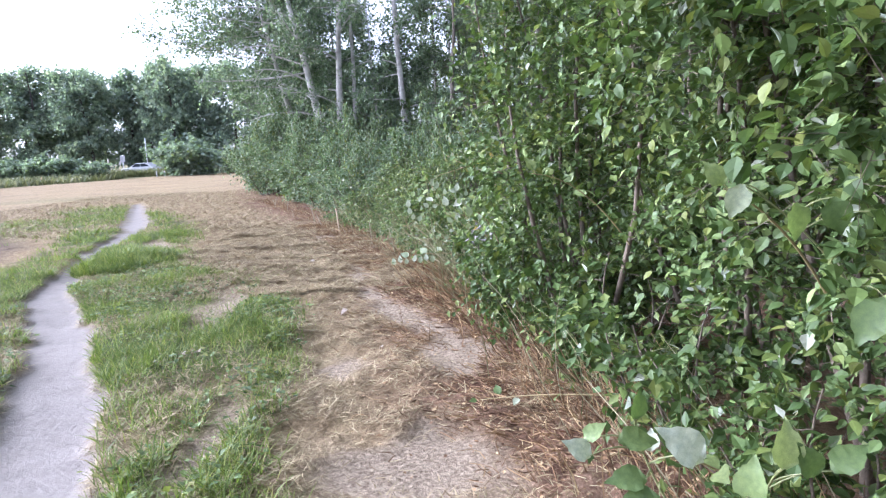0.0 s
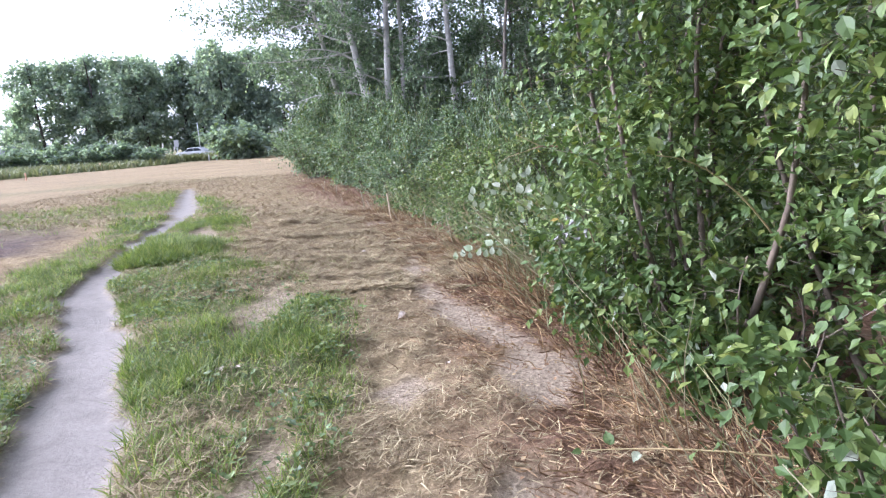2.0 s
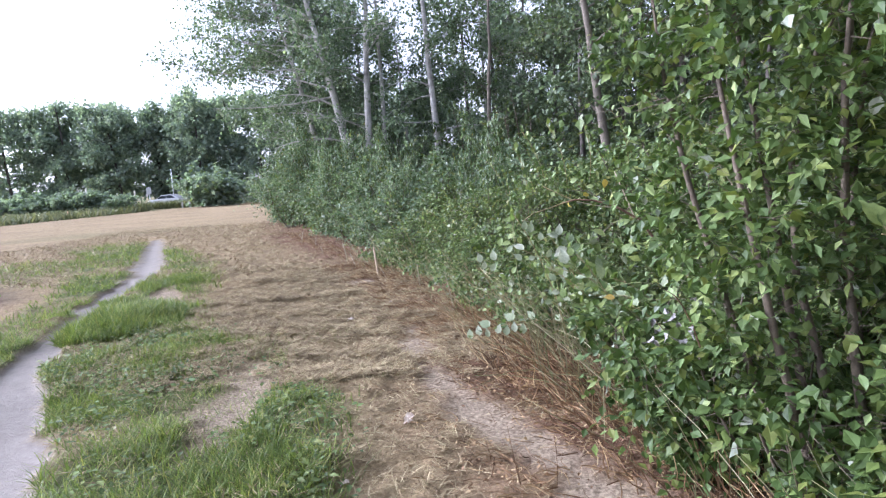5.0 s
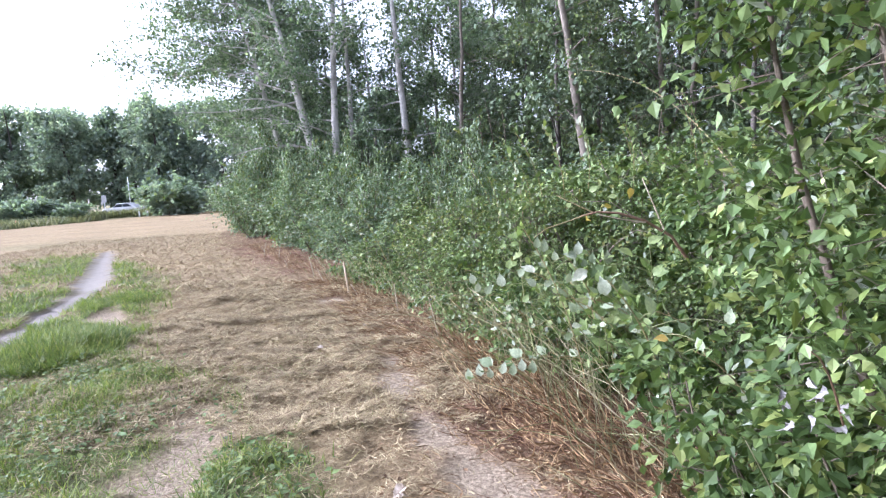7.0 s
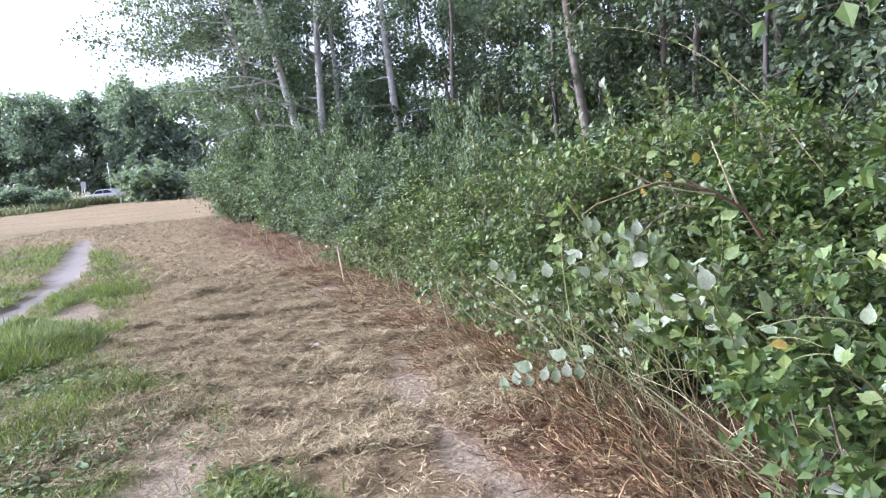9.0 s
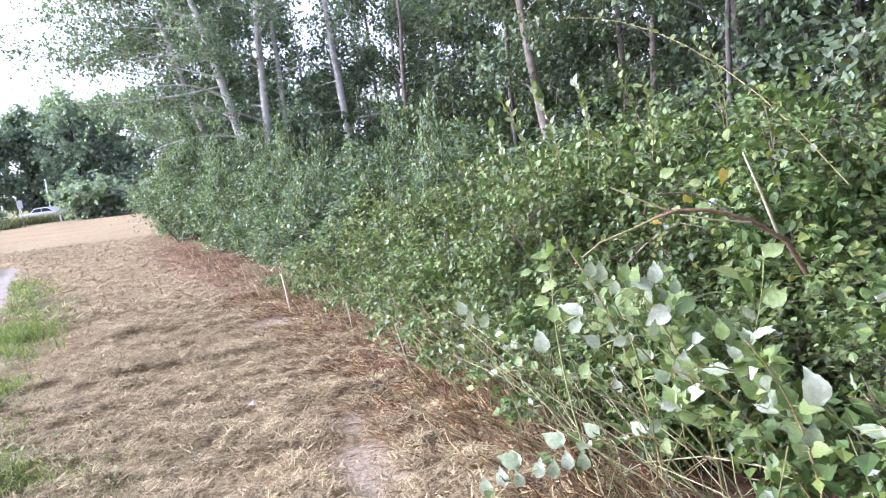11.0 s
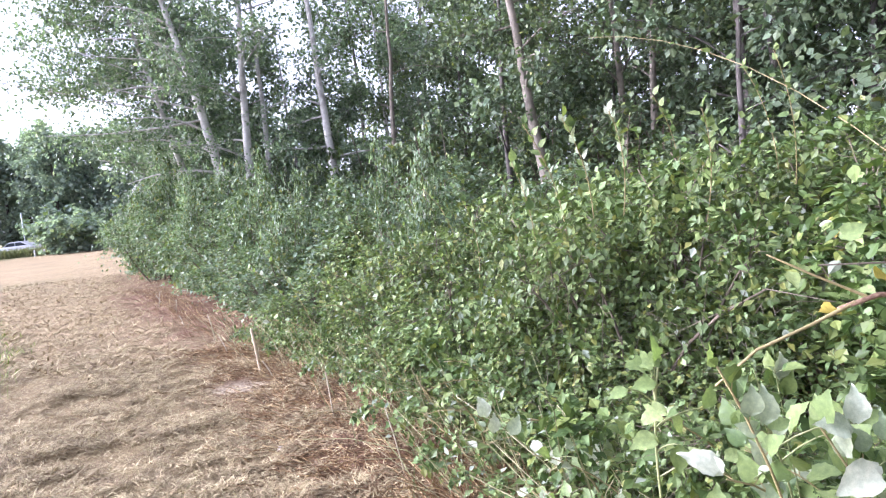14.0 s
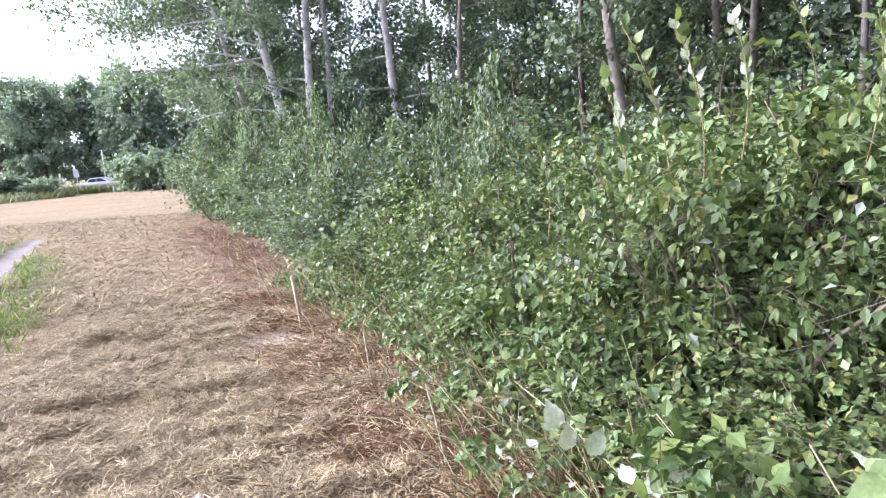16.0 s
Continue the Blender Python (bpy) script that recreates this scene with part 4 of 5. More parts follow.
x, y = spread_where(rng, 230000, -5.5, 1.0, 1.8, 14, hay_at, 0.35)
blades("hay", "dry cut hay strewn over the mown strip", HAY, x, y, rng.uniform(0.03, 0.1, len(x)), rng.uniform(0.0014, 0.0034, len(x)), rng, 0.22, "hay", 0.4, 0.03)
x, y = spread_where(rng, 40000, -5.5, 1.0, -6, 1.8, hay_at)
blades("hay", "dry cut hay strewn over the mown strip", HAY, x, y, rng.uniform(0.05, 0.14, len(x)), rng.uniform(0.003, 0.005, len(x)), rng, 0.2, "hay", 0.25, 0.03)
x, y = spread_where(rng, 230000, -4.2, 0.2, 6.5, 13, hay_at, 0.3)
blades("hay", "thick layer of dry cut hay along the hedge", HAY, x, y, rng.uniform(0.03, 0.08, len(x)), rng.uniform(0.0016, 0.0036, len(x)), rng, 0.28, "hay", 0.45, 0.045)
x, y = spread_where(rng, 60000, -16, -1, 13, 30, hay_at, 0.2)
blades("hay", "dry mown stubble on the open field", HAY, x, y, rng.uniform(0.08, 0.2, len(x)), rng.uniform(0.004, 0.009, len(x)), rng, 0.3, "hay", 0.25, 0.02)
x, y = spread_where(rng, 26000, -62, -30, 41, 72, lambda x, y: step(-0.5, 1.0, y - np.interp(x, EDGE_X, EDGE_Y)) * (y < 66))
blades("tall_grass", "tall rough green herbs along the far hedge", HERB, x, y, rng.uniform(0.5, 1.0, len(x)), rng.uniform(0.03, 0.07, len(x)), rng, 0.85)
x, y = spread_where(rng, 2600, -40, -31.5, 71, 73.6, lambda x, y: 0 * x + 1)
blades("tall_grass", "tall rough grass in front of the parked car", HERB, x, y, rng.uniform(0.7, 1.15, len(x)), rng.uniform(0.03, 0.06, len(x)), rng, 0.9)
# one taller tuft in the fork of the path
r, a = 0.85 * np.sqrt(rng.uniform(0, 1, 9000)), rng.uniform(0, 2 * np.pi, 9000)
x, y = -4.75 + r * np.cos(a) * 0.75, 9.2 + r * np.sin(a) * 1.1
blades("grass_tuft", "taller tuft of green grass in the path's fork", GRASS, x, y, (0.34 - 0.2 * r) * rng.uniform(0.6, 1.1, len(x)), rng.uniform(0.003, 0.006, len(x)), rng, 0.75)
x, y = spread_where(rng, 26000, -3.2, -0.3, 2.2, 9.5, lambda x, y: (1 - zones(x, y)[0]) * step(0.62, 0.75, rough_noise(x, y, 1.5, 61)) * 0.6, 0.2)
blades("grass", "thin green regrowth among the cut hay", GRASS, x, y, rng.uniform(0.03, 0.09, len(x)), rng.uniform(0.0015, 0.003, len(x)), rng, 0.6)
# broad-leaved weeds among the grass
n = 6500
x, y = spread_where(rng, n * 5, -4.6, -0.9, 2.0, 9.5, lambda x, y: zones(x, y)[2] * step(0.45, 0.65, rough_noise(x, y, 1.6, 51)) * 0.7, 0.3)
g = Geo()
p = np.stack([x, y, height_of(x, y) + rng.uniform(0.01, 0.09, len(x))], 1)
d = unit(rng, len(x)) * [1, 1, 0.3]
strew(g, LEAF4, p, d, unit(rng, len(x)) * 0.4 + [0, 0, 1], rng.uniform(0.025, 0.06, len(x)), rng.choice(2, len(x), p=[0.75, 0.25]))
tagged(part("weeds", g, [BRAMBLE, LIGHT], None), "low broad-leaved green weeds in the grass", "weeds", kind="stuff")


def stalks(name, label, n, y0, y1, out, length, mat, rng, flop, thick, spread=0.3):
    """Dry stems that stand at the foot of the hedge and lean out of it."""
    g = Geo()
    ys = rng.uniform(y0, y1, n)
    xs = np.interp(ys, HEDGE_Y, HEDGE_X) + rng.normal(out, spread, n)
    stays = rng.uniform(0, 1, n) > zones(xs, ys)[1] * 0.9
    for x, y in zip(xs[stays], ys[stays]):
        L = length * rng.uniform(0.45, 1.25)
        a = rng.normal(math.pi + 0.15, 1.0)
        f = np.clip(flop + rng.normal(0, 0.3), 0.0, 1.35)
        tip = np.array([x + math.cos(a) * L * math.sin(f), y + math.sin(a) * L * math.sin(f), max(0.015, L * math.cos(f))])
        tube(g, bend((x, y, 0.0), tip, (rng.normal(0, 0.03), rng.normal(0, 0.03), 0.10 * L * math.sin(f)), 4), np.linspace(thick, thick * 0.5, 4) * rng.uniform(0.7, 1.4), 3)
    return tagged(part(name, g, mat, None), label, "stalks", kind="stuff")


def litter_of_leaves():
    """Small brown dead leaves along the foot of the hedge."""
    r = np.random.default_rng(77)
    y = r.uniform(2.2, 14, 7000)
    x = np.interp(y, HEDGE_Y, HEDGE_X) + r.normal(-0.15, 0.4, 7000)
    bare = r.uniform(0, 1, 7000) > zones(x, y)[1] * 0.85
    x, y = x[bare], y[bare]
    n = len(x)
    p = np.stack([x, y, height_of(x, y) + r.uniform(0.003, 0.03, n)], 1)
    g = Geo()
    strew(g, LEAF2, p, unit(r, n) * [1, 1, 0.25], unit(r, n) * 0.6 + [0, 0, 1], r.uniform(0.012, 0.035, n))
    tagged(part("leaf_litter", g, STALK, None), "small brown dead leaves along the hedge foot", "leaves", kind="stuff")


stalks("dry_stalks", "reddish-brown dry stems leaning out of the hedge", 1000, 5.3, 8.6, 0.36, 0.26, STALK, rng, 0.8, 0.0042, 0.17)
stalks("dry_stalks", "brown broken stems at the foot of the shrubs", 600, 1.4, 5.0, 0.36, 0.34, STALK, rng, 0.6, 0.0034, 0.25)
stalks("dry_stalks", "tan dry stems along the foot of the bank", 1100, 8.2, 22.0, 0.32, 0.22, STALK, rng, 0.9, 0.0036, 0.22)
stalks("green_stalks", "pale yellow-green stems standing in the hedge foot", 380, 1.6, 14.0, 0.42, 0.65, GREEN_STEM, rng, 0.5, 0.003, 0.2)
stalks("green_stalks", "long pale stems arching out of the hedge foot", 200, 5.2, 10.0, 0.7, 0.85, GREEN_STEM, rng, 1.0, 0.0034, 0.2)
stalks("litter_stems", "brown broken stems lying along the hedge", 5200, 2.6, 13.5, -0.1, 0.13, STALK, rng, 1.3, 0.0032, 0.32)
litter_of_leaves()

# ---- bramble canes with leaves of their own ----
def broad_leaf(profile, fold=0.1, droop=0.14):
    """A toothed leaf along +y, folded at its midrib. profile: its half width from base to tip."""
    k = len(profile)
    y = np.linspace(0, 1, k)
    h = np.array(profile, float)
    z = -droop * y * y
    tooth = np.where(np.arange(k) % 2, 0.035, -0.02) * (h > 0)
    mid = np.stack([0 * y, y, z], 1)
    wave = 0.025 * np.sin(np.arange(k) * 2.1)
    right = np.stack([h, y + tooth, z + fold * h + wave], 1)
    left = np.stack([-h, y + tooth, z + fold * h - wave], 1)
    f = []
    for i in range(k - 1):
        f += [(i, k + i, k + i + 1), (i, k + i + 1, i + 1), (i, 2 * k + i + 1, 2 * k + i), (i, i + 1, 2 * k + i + 1)]
    return np.concatenate([mid, right, left]), np.array(f)


LEAF_BIG = broad_leaf([0.05, 0.21, 0.30, 0.34, 0.345, 0.32, 0.28, 0.21, 0.13, 0.055, 0.0], 0.3, 0.2)
LEAF_LOBED = broad_leaf([0.08, 0.32, 0.40, 0.28, 0.38, 0.47, 0.28, 0.22, 0.24, 0.12, 0.0], 0.28, 0.25)
LEAF_MESH = {}
for key, m in (("green", ONE_LEAF), ("light", ONE_LIGHT), ("pale", ONE_PALE), ("white", ONE_WHITE), ("yellow", ONE_YELLOW)):
    LEAF_MESH[key] = Geo().add(*LEAF_BIG).mesh("leaf_" + key, [m], True)
    LEAF_MESH[key + "_lobed"] = Geo().add(*LEAF_LOBED).mesh("lobed_leaf_" + key, [m], True)


def put_leaf(parent, place, d, up, size, key):
    ob = new("leaf", LEAF_MESH[key])
    R = frames_of(np.array([d], float), np.array([up], float))[0]
    ob.parent = parent
    ob.matrix_basis = Matrix.Translation(place) @ Matrix(R.tolist()).to_4x4() @ Matrix.Scale(size, 4)
    return ob


def cane(name, label, base, tip, sag, leaves, size, keys, rng, thick=0.005, from_t=0.35, mat=None, category="bramble"):
    """An arching cane with threes of leaves along it."""
    c = thing(name, label, category, base)
    b, t = np.zeros(3), np.subtract(tip, base)
    pts = bend(b, t, sag, 9)
    g = Geo()
    tube(g, pts, np.linspace(thick, thick * 0.45, 9), 6)
    part("stem", g, mat or CANE, c, smooth=True)
    run = (t / np.linalg.norm(t))
    for i in range(leaves):
        k = from_t + (1 - from_t) * (i + 0.5) / leaves
        j = min(int(k * 8), 7)
        p = pts[j] * (1 - k * 8 + j) + pts[j + 1] * (k * 8 - j)
        s = 1 if i % 2 else -1
        side = np.cross(run, (0, 0, 1.0)) * s
        d = side * rng.uniform(0.4, 1.1) + run * rng.uniform(0.1, 0.8) + np.array([0, 0, rng.uniform(-0.1, 0.7)])
        d /= np.linalg.norm(d)
        q = p + d * size * 0.35
        stem = Geo()
        tube(stem, [p, p + d * size * 0.2, q], [0.0016, 0.0014, 0.0012], 3)
        part("leaf_stalk", stem, mat or CANE, c)
        up = np.array([rng.normal(-0.35, 0.45), rng.normal(-0.35, 0.45), 0.9])
        key = keys[rng.integers(0, len(keys))]
        put_leaf(c, q, d, up, size * rng.uniform(0.75, 1.2), key)
        if rng.uniform() < 0.6:
            e = d + np.cross(d, up) * s * 0.8
            put_leaf(c, q, e, up + unit(rng, 1)[0] * 0.3, size * rng.uniform(0.55, 0.85), key)
    return c


rng = np.random.default_rng(5)
G, P, L, Y, W = "green", "pale", "light", "yellow", "white"
B = "bramble_cane"
cane(B, "low bramble cane with upturned white-backed leaves", (0.45, 6.75, 0.12), (-0.50, 6.5, 0.34), (0.1, 0, 0.16), 7, 0.085, [P, P, P, G], rng, 0.005, 0.45)
cane(B, "arching bramble cane with pale upturned leaves", (0.55, 6.95, 0.15), (-0.1, 6.45, 0.98), (0.05, 0, 0.1), 8, 0.085, [P, P, L, G], rng, 0.005, 0.35)
cane(B, "arching bramble cane with pale upturned leaves", (0.75, 6.45, 0.2), (0.12, 6.05, 0.88), (0.05, 0, 0.12), 9, 0.085, [P, G, P, L], rng, 0.005, 0.3)
cane(B, "upright bramble shoot with light green leaves", (0.25, 6.6, 0.1), (-0.16, 6.36, 1.26), (0.05, 0, 0.05), 16, 0.06, [L, L, G, P], rng, 0.005, 0.35)
cane(B, "upright bramble shoot with light green leaves", (0.45, 6.5, 0.1), (0.1, 6.42, 1.08), (0.05, 0, 0.05), 13, 0.082, [G, L, L, P], rng, 0.005, 0.3)
cane(B, "bramble shoot with broad green and pale leaves", (0.6, 6.1, 0.1), (0.2, 5.9, 1.0), (0.05, 0, 0.06), 13, 0.082, [G, P, G, L], rng, 0.005, 0.3)
cane(B, "bramble cane with yellow and green leaves", (0.9, 5.9, 0.2), (0.4, 5.75, 0.85), (0.05, 0, 0.1), 9, 0.075, [G, G, Y, P], rng, 0.005, 0.3)
cane(B, "bramble cane with broad green leaves", (0.85, 5.3, 0.1), (0.35, 5.2, 0.8), (0.0, 0, 0.12), 9, 0.075, [G, G, L, P], rng, 0.005, 0.3)
cane(B, "bramble cane with broad green leaves", (0.75, 7.3, 0.1), (0.1, 7.15, 0.85), (0.0, 0, 0.1), 11, 0.068, [G, L, G, P], rng, 0.005, 0.3)
cane(B, "bramble cane with broad green leaves", (0.5, 8.2, 0.1), (-0.35, 8.0, 0.55), (0.0, 0, 0.16), 10, 0.065, [G, L, P, G], rng, 0.005, 0.3)
cane(B, "bramble cane with pale leaves lying on the bank", (0.5, 8.9, 0.15), (-0.22, 8.75, 0.42), (0.0, 0, 0.12), 9, 0.065, [P, G, P], rng, 0.005, 0.4)
for i in range(12):
    y = rng.uniform(5.5, 7.6)
    x = hedge_x(y) + rng.uniform(0.75, 1.25)
    cane(B, "bramble cane with green leaves in front of the bank", (x, y, 0.15), (x - rng.uniform(0.35, 0.7), y + rng.uniform(-0.25, 0.2), rng.uniform(0.35, 0.95)), (0, 0, 0.1), 10, 0.075, [G, L, G, P], rng, 0.004, 0.3)
for i in range(11):
    x, y = rng.uniform(0.25, 0.8), rng.uniform(6.45, 7.0)
    cane(B, "leafy bramble cane with large light green leaves", (x + 0.15, y + 0.1, 0.25), (x - rng.uniform(0.05, 0.25), y - rng.uniform(0.05, 0.2), rng.uniform(0.55, 0.98)), (0, 0, 0.06), 10, 0.10, [G, L, G, L, G, P], rng, 0.004, 0.25, SHOOT)
for i in range(15):
    y = rng.uniform(6.1, 7.5)
    x = hedge_x(y) + rng.uniform(0.75, 1.3)
    cane(B, "leafy bramble cane with broad green leaves over the stalks", (x, y, 0.2), (x - rng.uniform(0.2, 0.5), y - rng.uniform(0.05, 0.3), rng.uniform(0.55, 1.0)), (0, 0, 0.08), 13, 0.085, [G, G, L, G, P], rng, 0.004, 0.2, SHOOT)
cluster = cane(B, "bramble tip with a row of white-backed leaves", (0.1, 6.6, 0.2), (-0.55, 6.48, 0.32), (0, 0, 0.1), 5, 0.06, [G, G], rng, 0.004, 0.3)
for i in range(7):
    put_leaf(cluster, (-0.62 + 0.068 * i, -0.12 + 0.01 * i, 0.12 + 0.02 * (i % 2)), (rng.uniform(-0.3, 0.3), 0.1, 1.0), (-0.3, -1.0, 0.2), rng.uniform(0.065, 0.085), "white" if i % 2 else "pale")
shoot = cane(B, "bramble shoot with paired pale upright leaves", (0.35, 6.6, 0.3), (0.2, 6.42, 1.0), (0, 0, 0.03), 6, 0.07, [G, L], rng, 0.004, 0.3)
for dx, dy, dz, lean in ((-0.13, -0.17, 0.7, 0.5), (-0.09, -0.17, 0.72, -0.1), (-0.3, -0.12, 0.74, 0.15), (-0.17, -0.62, 0.68, 0.1), (-0.05, -0.5, 0.5, -0.4), (-0.34, -0.14, 0.6, -0.5)):
    put_leaf(shoot, (dx, dy, dz), (-lean, 0.1, 1.0), (-0.3, -1.0, 0.5), 0.065, "light" if dy < -0.4 else "pale")
cane(B, "low bramble cane with broad green leaves beside the walker", (1.0, 1.75, 0.3), (0.55, 1.6, 0.62), (0, 0, 0.08), 8, 0.08, [G, G, L, P], rng, 0.005, 0.3)
cane(B, "bramble cane with white-backed leaves in the shrub", (1.2, 1.9, 1.0), (0.76, 1.66, 1.36), (0, 0, 0.05), 6, 0.075, [P, G, G], rng, 0.005, 0.4)
cane(B, "trailing bramble cane across the ground", (1.0, 3.0, 0.2), (0.12, 3.3, 0.1), (0, 0, 0.03), 5, 0.06, [P, G, G], rng, 0.005, 0.4)
cane(B, "bramble cane with broad green leaves in the shrub", (1.1, 3.6, 0.9), (0.5, 3.4, 1.35), (0, 0, 0.1), 8, 0.075, [G, G, L], rng, 0.005, 0.3)
cane("arching_cane", "long bare arching cane above the brambles", (1.95, 7.6, 1.2), (1.1, 9.9, 2.75), (0.15, 0.1, 0.28), 14, 0.055, [G, L, G], rng, 0.0035, 0.25)
cane("arching_cane", "long arching cane with small leaves", (2.6, 7.3, 1.3), (2.0, 8.0, 2.7), (0.2, 0, 0.1), 10, 0.055, [G, L, G], rng, 0.004, 0.3)
broken = thing("broken_branch", "reddish-brown broken branch reaching out over the brambles", "branch", (0.92, 6.55, 1.08))
g = Geo()
tube(g, [(0.0, 0.05, -0.1), (-0.12, 0.0, 0.06), (-0.30, -0.04, 0.17), (-0.47, -0.06, 0.23), (-0.60, -0.06, 0.245), (-0.70, -0.06, 0.225)], [0.011, 0.010, 0.009, 0.0075, 0.0065, 0.0055], 7)
part("limb", g, BRANCH, broken, smooth=True)
for pts, r, m in (([(-0.66, -0.06, 0.235), (-0.78, -0.07, 0.20), (-0.92, -0.08, 0.165), (-1.02, -0.08, 0.10)], 0.005, CANE), ([(-0.62, -0.06, 0.24), (-0.73, -0.03, 0.30), (-0.84, -0.02, 0.36)], 0.004, CANE),
                  ([(-0.17, -0.02, 0.10), (-0.24, -0.03, 0.27), (-0.30, -0.02, 0.43)], 0.007, STRAW_STEM), ([(-0.30, -0.05, 0.16), (-0.45, -0.07, 0.19), (-0.60, -0.08, 0.23)], 0.005, STRAW_STEM), ([(-0.35, -0.04, 0.19), (-0.50, 0.02, 0.30), (-0.66, 0.04, 0.31)], 0.004, TWIG)):
    g = Geo()
    tube(g, pts, np.linspace(r, r * 0.5, len(pts)), 5)
    part("side_twig", g, m, broken, smooth=True)
for k in range(9):
    put_leaf(broken, (-0.36 - 0.05 * k + rng.normal(0, 0.02), 0.02, 0.30 + rng.normal(0, 0.04)), unit(rng, 1)[0] * [1, 1, 0.6], (rng.normal(0, 0.4), -0.8, 0.7), rng.uniform(0.045, 0.07), Y if k % 3 == 0 else L)
cane(B, "yellowing bramble leaves in the bank", (1.9, 8.4, 0.9), (1.6, 8.2, 1.28), (0, 0, 0.04), 5, 0.07, [Y, Y, G], rng, 0.005, 0.4)
for i in range(9):
    y = rng.uniform(7.6, 12.6)
    x = hedge_x(y) + rng.uniform(0.5, 1.0)
    cane(B, "bramble cane with green leaves on the bank", (x, y, 0.3), (x - rng.uniform(0.45, 0.8), y + rng.uniform(-0.3, 0.3), rng.uniform(0.5, 1.3)), (0, 0, 0.12), 6, 0.065, [G, L, G, P], rng, 0.004, 0.35)

SPRAYS = [(0.45, 8.9, 1.2, 2.0), (0.7, 9.1, 1.3, 2.05), (0.2, 8.8, 1.0, 1.8), (1.0, 9.3, 1.4, 2.1), (1.3, 8.8, 1.3, 2.0), (0.1, 10.1, 0.9, 1.6), (0.6, 10.6, 1.1, 1.8), (-0.3, 11.2, 0.8, 1.5), (0.2, 11.6, 1.1, 1.75),
          (1.6, 9.6, 1.5, 2.2), (2.0, 8.9, 1.5, 2.3), (2.4, 9.6, 1.6, 2.4), (-0.7, 12.4, 0.8, 1.5)]
for i, (x, y, z0, z1) in enumerate(SPRAYS):
    cane(B, "upright bramble spray above the bank with green leaves" if i % 3 else "upright bramble spray with light green leaves", (x, y, z0), (x - rng.uniform(0.0, 0.35), y - rng.uniform(0.0, 0.3), z1), (0.05, 0, 0.04), 15 if i < 5 else 11, 0.068 if i < 5 else 0.06, [L, G, P] if i < 4 else [G, G, L], rng, 0.004, 0.25)


def sprig(label, base, leaves, thick=0.004, mat=None):
    """A bramble sprig: a stem from the base to its topmost leaf, and a stalk from it to each leaf. leaves: place of the leaf's foot, way it points, size, kind."""
    c = thing(B, label, "bramble", base)
    feet = [np.subtract(place, base) for place, *_ in leaves]
    top = max(feet, key=lambda q: q[2])
    line = bend((0, 0, 0), top, (rng.normal(0, 0.03), 0.03, 0.06 * np.linalg.norm(top)), 13)
    g = Geo()
    tube(g, line, np.linspace(thick, thick * 0.45, 13), 6)
    part("stem", g, mat or SHOOT, c, smooth=True)
    for q, (place, d, size, key) in zip(feet, leaves):
        start = line[int(np.clip(12 * (q[2] - 0.07) / max(top[2], 0.05), 2, 12))]
        g = Geo()
        tube(g, bend(start, q, (0, 0, 0.10 * np.linalg.norm(q - start)), 5), np.linspace(0.0024, 0.0014, 5), 5)
        part("leaf_stalk", g, mat or SHOOT, c, smooth=True)
        up = (rng.normal(-0.3, 0.45), -1.0, rng.normal(0.35, 0.35)) if key.startswith("pale") else (rng.normal(-0.2, 0.35), -0.6, 0.9)
        if key == "white":
            up = (rng.normal(-0.2, 0.12), -0.9, 0.8)
        put_leaf(c, q, d, up, size, key)
    return c


sprig("bramble sprig with one large white-backed leaf beside the walker", (0.62, 1.42, 0.45), [
    ((0.545, 1.25, 0.81), (-0.8, 0, 0.65), 0.12, W), ((0.30, 1.25, 0.83), (-0.7, -0.1, 0.5), 0.07, W), ((0.29, 1.26, 0.86), (0.5, 0, 0.5), 0.06, L), ((0.36, 1.25, 0.86), (1, 0, 0.05), 0.09, G),
    ((0.42, 1.25, 0.77), (-1, -0.1, 0.1), 0.09, G), ((0.44, 1.22, 0.74), (-1, -0.2, 0), 0.1, G), ((0.40, 1.27, 0.9), (0.3, 0, 1), 0.07, G)])
sprig("bramble sprig with rounded light green leaves beside the walker", (0.8, 1.45, 0.4), [
    ((0.65, 1.25, 0.70), (0, 0, 1), 0.11, L), ((0.72, 1.25, 0.78), (0.1, 0, 1), 0.11, L), ((0.79, 1.25, 0.76), (-0.5, -0.2, 1), 0.09, G), ((0.60, 1.2, 0.72), (0.6, -0.2, -0.4), 0.1, G), ((0.86, 1.3, 0.74), (0.7, 0, 0.6), 0.1, G)])
sprig("bramble cane with broad rounded green leaves in the shrub", (1.25, 1.75, 0.95), [
    ((1.10, 1.5, 1.08), (-0.5, 0, -0.8), 0.14, G), ((0.86, 1.5, 1.33), (0.2, 0, -1), 0.10, L), ((0.95, 1.5, 1.34), (0.3, -0.1, -1), 0.10, G), ((0.74, 1.52, 1.38), (-0.3, 0, -1), 0.09, P), ((1.06, 1.52, 1.3), (0.6, 0, -0.7), 0.1, G)])
